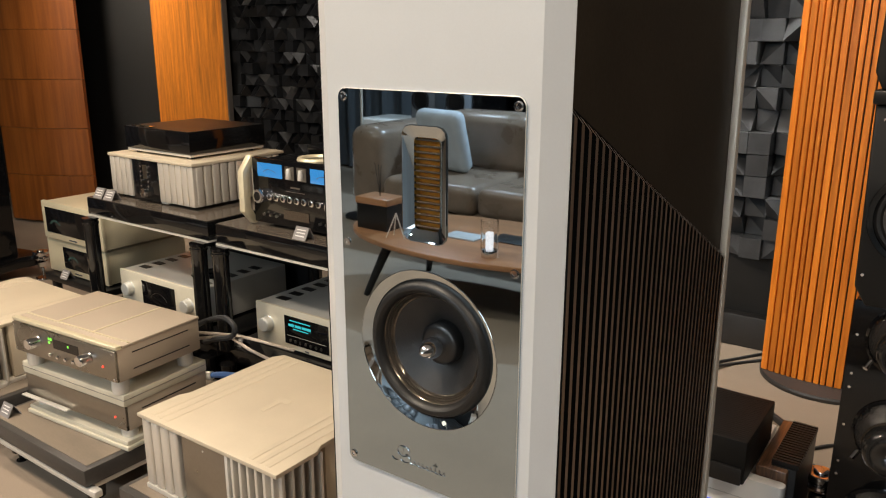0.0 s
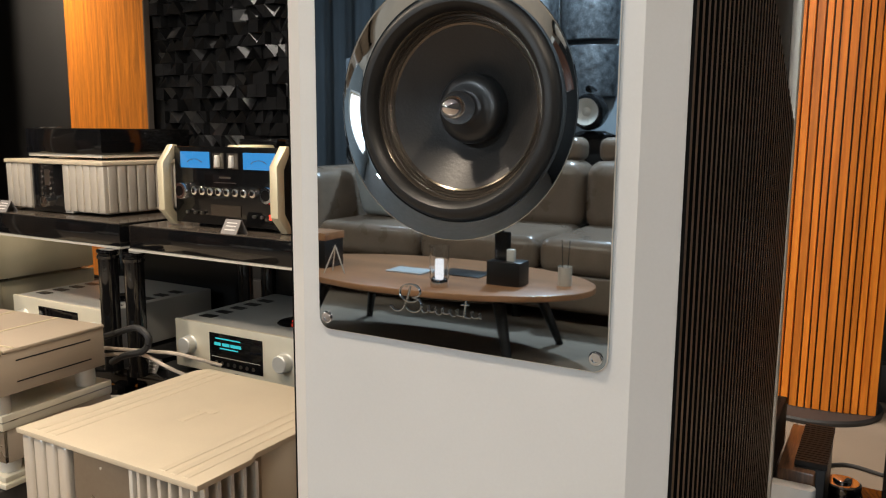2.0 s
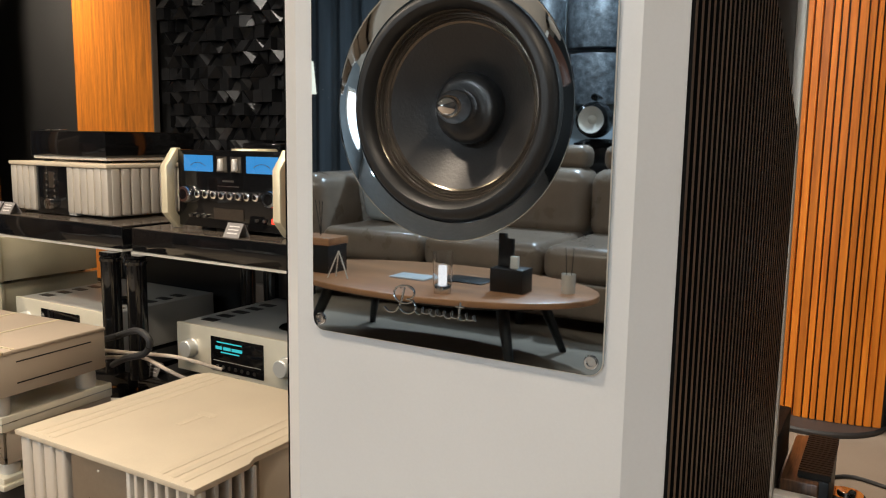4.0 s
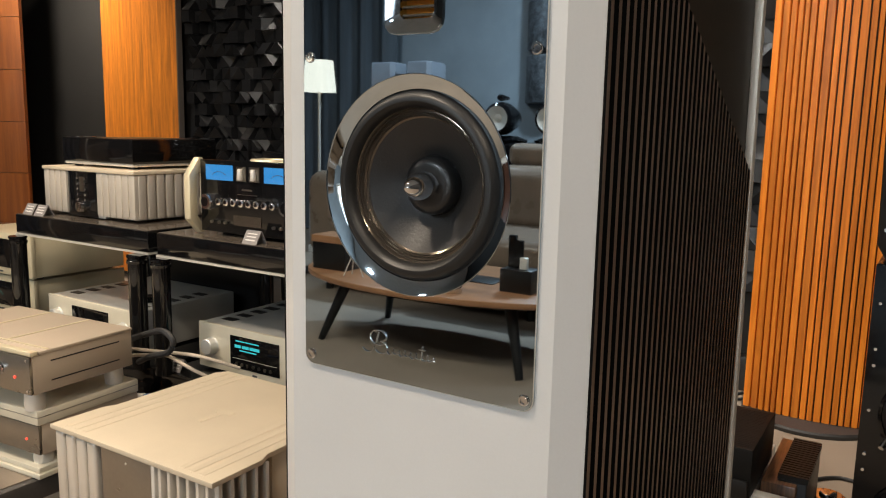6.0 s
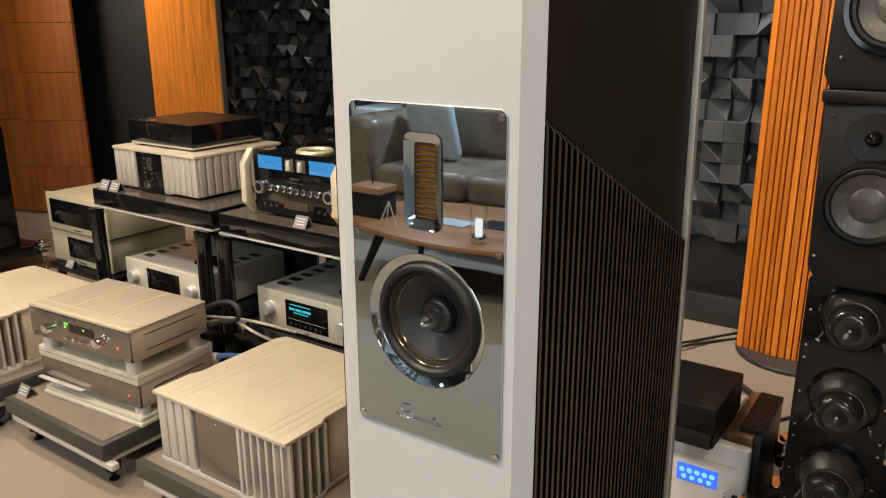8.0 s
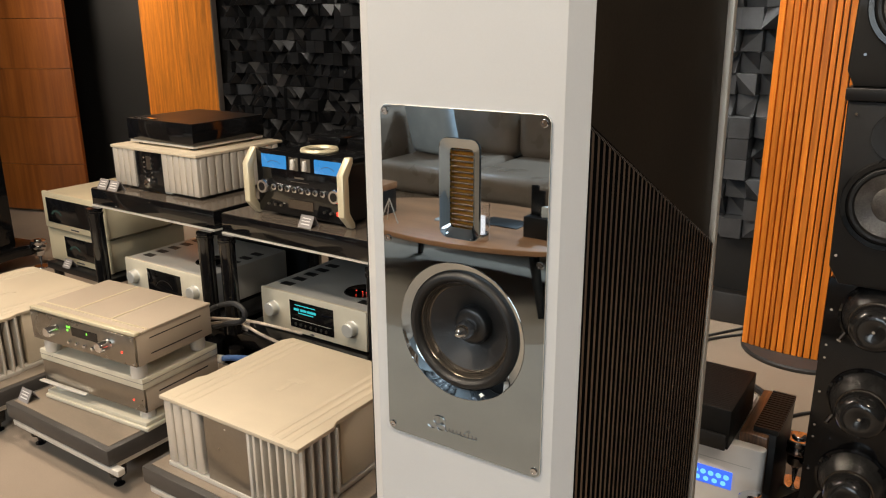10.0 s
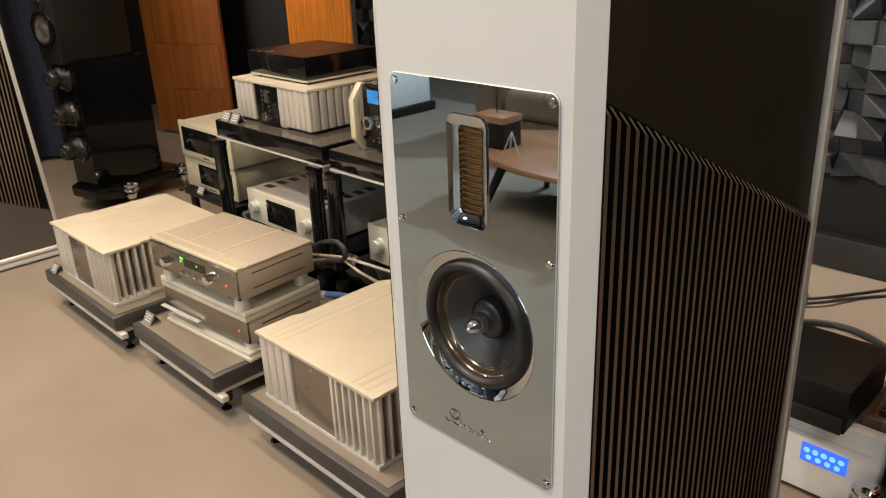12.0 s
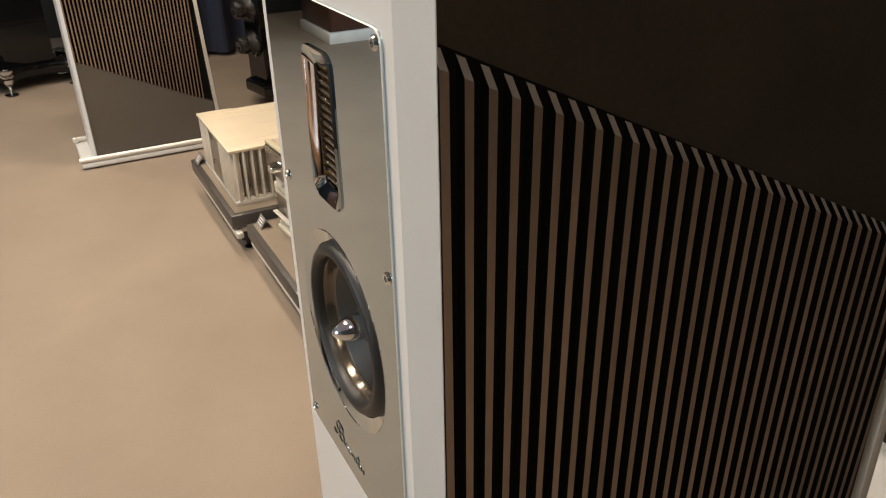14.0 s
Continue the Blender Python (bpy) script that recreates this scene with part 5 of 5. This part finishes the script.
sofa = thing("leather_sofa", (-1.6, -3.5, 0), "long taupe leather sofa with headrests and padded arm", "sofa")
part("frame", box(bm_new(), -1.30, 1.75, -0.50, 0.37, 0.07, 0.27, 0.03, 3), M_LEATHER, sofa)
for i in range(4):
    x0 = -1.05 + 0.70 * i
    part("seat_cushion", cushion(x0 + 0.004, x0 + 0.696, -0.30, 0.41, 0.26, 0.44, 0.06), M_LEATHER, sofa)
    part("back_cushion", cushion(x0 + 0.006, x0 + 0.694, -0.52, -0.22, 0.40, 0.80, 0.09), M_LEATHER, sofa)
    if i > 0:
        part("headrest", cushion(x0 + 0.05, x0 + 0.65, -0.50, -0.32, 0.79, 0.93, 0.05), M_LEATHER, sofa)
part("arm", cushion(-1.33, -1.06, -0.50, 0.40, 0.22, 0.74, 0.09), M_LEATHER, sofa)
for x in (-1.2, 0.2, 1.65):
    for y in (-0.42, 0.3):
        part("leg", rod(bm_new(), (x, y, 0), (x, y, 0.07), 0.025, seg=14), M_BLACK, sofa)
pillow = single("cushion", box(bm_new(), -0.20, 0.20, -0.055, 0.055, 0.0, 0.40, 0.05, 4), M_PILLOW, "pale blue square cushion leaning on the sofa back", "cushion")
pillow.matrix_basis = pose(-2.42, -3.52, 0.445, -14, 0, 12)

table = thing("coffee_table", (-1.527, -2.53, 0), "oval walnut coffee table on splayed black legs", "table")
oval = [(0.77 * math.cos(2 * math.pi * i / 64), 0.405 * math.sin(2 * math.pi * i / 64)) for i in range(64)]
part("tabletop", prism(bm_new(), oval, "z", 0.298, 0.325, 0.006), M_TABLE, table)
part("apron", prism(bm_new(), [(0.8 * u, 0.75 * v) for u, v in oval], "z", 0.268, 0.298), M_BLACK, table)
for sx in (-1, 1):
    for sy in (-1, 1):
        part("leg", rod(bm_new(), (sx * 0.53, sy * 0.27, 0.0), (sx * 0.44, sy * 0.19, 0.27), 0.016, 0.027, 16), M_BLACK, table)

candle = thing("candle_holder", (-1.318, -2.255, 0.325), "clear glass candle holder with a burning candle", "candle holder")
part("metal_base", rod(bm_new(), (0, 0, 0), (0, 0, 0.035), 0.037, seg=28, bevel=0.003), M_RING, candle)
part("candle", rod(bm_new(), (0, 0, 0.035), (0, 0, 0.115), 0.018, seg=20, bevel=0.004), M_FLAME, candle, "glowing pale candle")
part("glass", lathe(bm_new(), [(0.036, 0.035), (0.040, 0.036), (0.040, 0.17), (0.036, 0.17), (0.036, 0.036)], Matrix(), 28), M_GLASS, candle)
caddy = thing("remote_caddy", (-1.104, -2.453, 0.325), "black remote control caddy on the coffee table", "caddy")
part("box", box(bm_new(), -0.075, 0.075, -0.05, 0.05, 0, 0.10, 0.004), M_BLACK, caddy)
for i, (x, h) in enumerate(((-0.045, 0.24), (-0.008, 0.22), (0.02, 0.15))):
    part("remote", box(bm_new(), x - 0.018, x + 0.018, -0.02 + 0.01 * i, 0.0 + 0.01 * i, 0.03, h, 0.004), M_GLOSS if i < 2 else M_SILVER, caddy)
cup = thing("steel_cup", (-0.889, -2.552, 0.325), "small steel cup holding two thin sticks", "cup")
part("cup", lathe(bm_new(), [(0, 0.002), (0.028, 0), (0.030, 0.08), (0.0285, 0.08), (0.027, 0.005), (0, 0.005)], Matrix(), 28), M_SILVER, cup)
for a in (-0.006, 0.008):
    part("stick", rod(bm_new(), (a, 0, 0.006), (a * 2.5, 0.004, 0.19), 0.0018, seg=8), M_BLACK, cup)
single("tablet", box(bm_new(), -1.704, -1.517, -2.552, -2.432, 0.325, 0.333, 0.003), M_PILLOW, "pale blue flat tablet lying on the coffee table", "tablet")
single("notebook", box(bm_new(), -1.483, -1.263, -2.651, -2.497, 0.325, 0.330, 0.002), M_BLACK, "thin black notebook lying on the coffee table", "notebook")
chest = thing("lidded_box", (-2.077, -2.409, 0.325), "black box with a brown wooden lid on the coffee table", "box")
part("case", box(bm_new(), -0.10, 0.10, -0.07, 0.07, 0, 0.13, 0.004), M_BLACK, chest)
part("lid", box(bm_new(), -0.105, 0.105, -0.075, 0.075, 0.13, 0.165, 0.004), M_TABLE, chest)
for a, c in ((-0.05, -0.02), (0.0, 0.01), (0.035, 0.03)):
    part("reed", rod(bm_new(), (0.0, 0.0, 0.165), (a, c, 0.33), 0.0018, seg=8), M_BLACK, chest)
easel = thing("card_easel", (-1.868, -2.277, 0.325), "small silver folding easel on the coffee table", "easel")
for y in (-0.03, 0.03):
    part("front_leg", rod(bm_new(), (-0.04, y, 0.003), (0, 0, 0.125), 0.003, seg=8), M_SILVER, easel)
part("rear_leg", rod(bm_new(), (0.05, 0, 0.003), (0, 0, 0.125), 0.003, seg=8), M_SILVER, easel)

rc = thing("red_cabinet", (-3.62, -4.45, 0), "low deep red lacquered cabinet with a white plinth", "cabinet")
part("plinth", box(bm_new(), -0.26, 0.26, -0.24, 0.25, 0.0, 0.06, 0.006), M_WHITE, rc)
part("body", box(bm_new(), -0.24, 0.24, -0.24, 0.24, 0.06, 0.34, 0.01), M_REDCONE, rc)
wb = thing("white_box", (-3.62, -4.45, 0.34), "white rounded box standing on a red cabinet", "box")
part("body", box(bm_new(), -0.21, 0.21, -0.2, 0.2, 0.006, 0.30, 0.02, 3), M_WHITE, wb)
part("foot", box(bm_new(), -0.19, 0.19, -0.18, 0.18, 0.0, 0.006), M_BLACK, wb)
flamp = thing("floor_lamp", (-3.25, -3.62, 0), "slim black floor lamp with a lit white shade", "lamp")
part("foot", lathe(bm_new(), [(0, 0), (0.14, 0), (0.14, 0.015), (0.02, 0.025), (0, 0.025)], Matrix(), 32), M_BLACK, flamp)
part("pole", rod(bm_new(), (0, 0, 0.02), (0, 0, 1.24), 0.010, seg=12), M_SILVER, flamp)
part("shade", lathe(bm_new(), [(0.115, 1.24), (0.095, 1.45), (0.093, 1.45), (0.113, 1.24)], Matrix(), 40), M_SHADE, flamp, "lit white shade")


def grey_speaker(at):
    ob = thing("grey_loudspeaker", at, "slim rounded grey loudspeaker with a reddish driver", "loudspeaker", "pair of grey loudspeakers")
    side = [(-0.085, 0.03), (0.085, 0.03), (0.115, 0.0), (0.11, -0.15), (0.06, -0.28), (-0.06, -0.28), (-0.11, -0.15), (-0.115, 0.0)]
    part("cabinet", prism(bm_new(), side, "z", 0.06, 1.50, 0.02), M_GREYSPK, ob)
    part("plinth", box(bm_new(), -0.15, 0.15, -0.3, 0.07, 0.0, 0.055, 0.006), M_BLACK, ob)
    for z, r in ((1.10, 0.075), (0.80, 0.085), (0.55, 0.085)):
        d = part("driver", lathe(bm_new(), [(r, 0.0), (r, 0.006), (r * 0.85, 0.006), (r * 0.8, 0.0)], pose(0, 0.031, z, -90, 0, 0), 36), M_BLACK, ob)
        part("cone", lathe(bm_new(), [(0, 0.001), (r * 0.4, 0.0005), (r * 0.8, 0.003)], pose(0, 0.031, z, -90, 0, 0), 30), M_REDCONE if z > 1 else M_BLACK, d, "reddish driver cone" if z > 1 else "")
    return ob


gs = grey_speaker((-3.26, -4.36, 0))
copy_thing(gs, pose(-2.93, -4.36, 0))


def teardrop_speaker(at):
    ob = thing("teardrop_head_loudspeaker", at, "black loudspeaker with a glossy teardrop head and white driver", "loudspeaker", "row of teardrop loudspeakers")
    part("cabinet", prism(bm_new(), [(-0.16, 0.06), (0.16, 0.06), (0.19, -0.1), (0.12, -0.36), (-0.12, -0.36), (-0.19, -0.1)], "z", 0.05, 0.92, 0.02), M_GLOSS, ob)
    part("plinth", box(bm_new(), -0.19, 0.19, -0.38, 0.09, 0, 0.05, 0.008), M_BLACK, ob)
    part("neck", lathe(bm_new(), [(0.0, 0.92), (0.15, 0.92), (0.16, 0.94), (0.08, 0.97), (0, 0.97)], pose(0, -0.08, 0), 32), M_GLOSS, ob)
    head = part("head", lathe(bm_new(), [(0.0, -0.30), (0.03, -0.27), (0.08, -0.16), (0.115, -0.04), (0.118, 0.02), (0.108, 0.06), (0.085, 0.075)], pose(0, 0, 1.09, -90, 0, 0), 40), M_GLOSS, ob, "glossy teardrop head")
    part("cone", lathe(bm_new(), [(0, 0.062), (0.02, 0.058), (0.03, 0.05), (0.08, 0.074), (0.086, 0.076)], pose(0, 0, 1.09, -90, 0, 0), 36), M_SILVER, head, "pale driver cone")
    part("top_tweeter", lathe(bm_new(), [(0.0, -0.12), (0.012, -0.10), (0.024, 0.0), (0.022, 0.03), (0, 0.034)], pose(0, 0.0, 1.235, -90, 0, 0), 24), M_GLOSS, ob)
    return ob


ts = teardrop_speaker((-2.68, -4.45, 0))
for x in (-2.28, -1.88, -1.48, -1.02):
    copy_thing(ts, pose(x, -4.45, 0))


def drum_panel(at, r=0.23, h=0.40):
    ob = thing("curved_damask_panel", at, "black patterned half-round wall panel", "acoustic panel", "curved black wall panels")
    arc = [(r * math.cos(a), 0.8 * r * math.sin(a)) for a in (math.pi * i / 20 for i in range(21))]
    part("skin", prism(bm_new(), arc, "z", -h / 2 + 0.01, h / 2 - 0.01, 0.01), M_DAMASK, ob)
    return ob


dp = drum_panel((-2.32, YF, 1.42))
for x, z in ((-1.83, 1.42), (-1.34, 1.42), (-0.85, 1.42), (-2.32, 1.84), (-1.83, 1.84), (-1.34, 1.84), (-0.85, 1.84), (-2.32, 2.26), (-1.83, 2.26), (-1.34, 2.26)):
    copy_thing(dp, pose(x, YF, z))

folds = [(-6.0 + 0.02 * i, -5.22 + 0.045 * math.sin(i * 0.55) + 0.02 * math.sin(i * 0.17)) for i in range(112)]
single("curtain", prism(bm_new(), folds + [(u, v - 0.02) for u, v in reversed(folds)], "z", 0.02, 2.62), M_CURTAIN, "dark blue-grey floor length curtain", "curtain")

for at, label in (((-4.75, -3.28, 0), "white box shaped amplifier on a dark stand"), ((-4.28, -3.62, 0), "white box shaped amplifier on a dark stand")):
    ob = thing("white_amplifier", at, label, "amplifier", "white amplifiers by the wall")
    part("case", box(bm_new(), -0.2, 0.2, -0.24, 0.24, 0.07, 0.36, 0.01), M_WHITE, ob)
    part("stand", box(bm_new(), -0.23, 0.23, -0.27, 0.27, 0.0, 0.069, 0.008), M_BLACK, ob)
cab = thing("wood_cabinet", (-5.25, -2.3, 0), "low dark red-brown cabinet with a white plinth", "cabinet")
part("case", box(bm_new(), -0.3, 0.3, -0.5, 0.5, 0.08, 0.95, 0.008), M_CABINET, cab)
part("plinth", box(bm_new(), -0.31, 0.34, -0.52, 0.52, 0.0, 0.079, 0.006), M_WHITE, cab)
for y in (-0.25, 0.25):
    d = part("door", box(bm_new(), 0.301, 0.318, y - 0.24, y + 0.24, 0.10, 0.93, 0.003), M_CABINET, cab)
    part("handle", rod(bm_new(), (0.33, y * 0.2, 0.5), (0.33, y * 0.2, 0.62), 0.006, seg=12), M_SILVER, d)
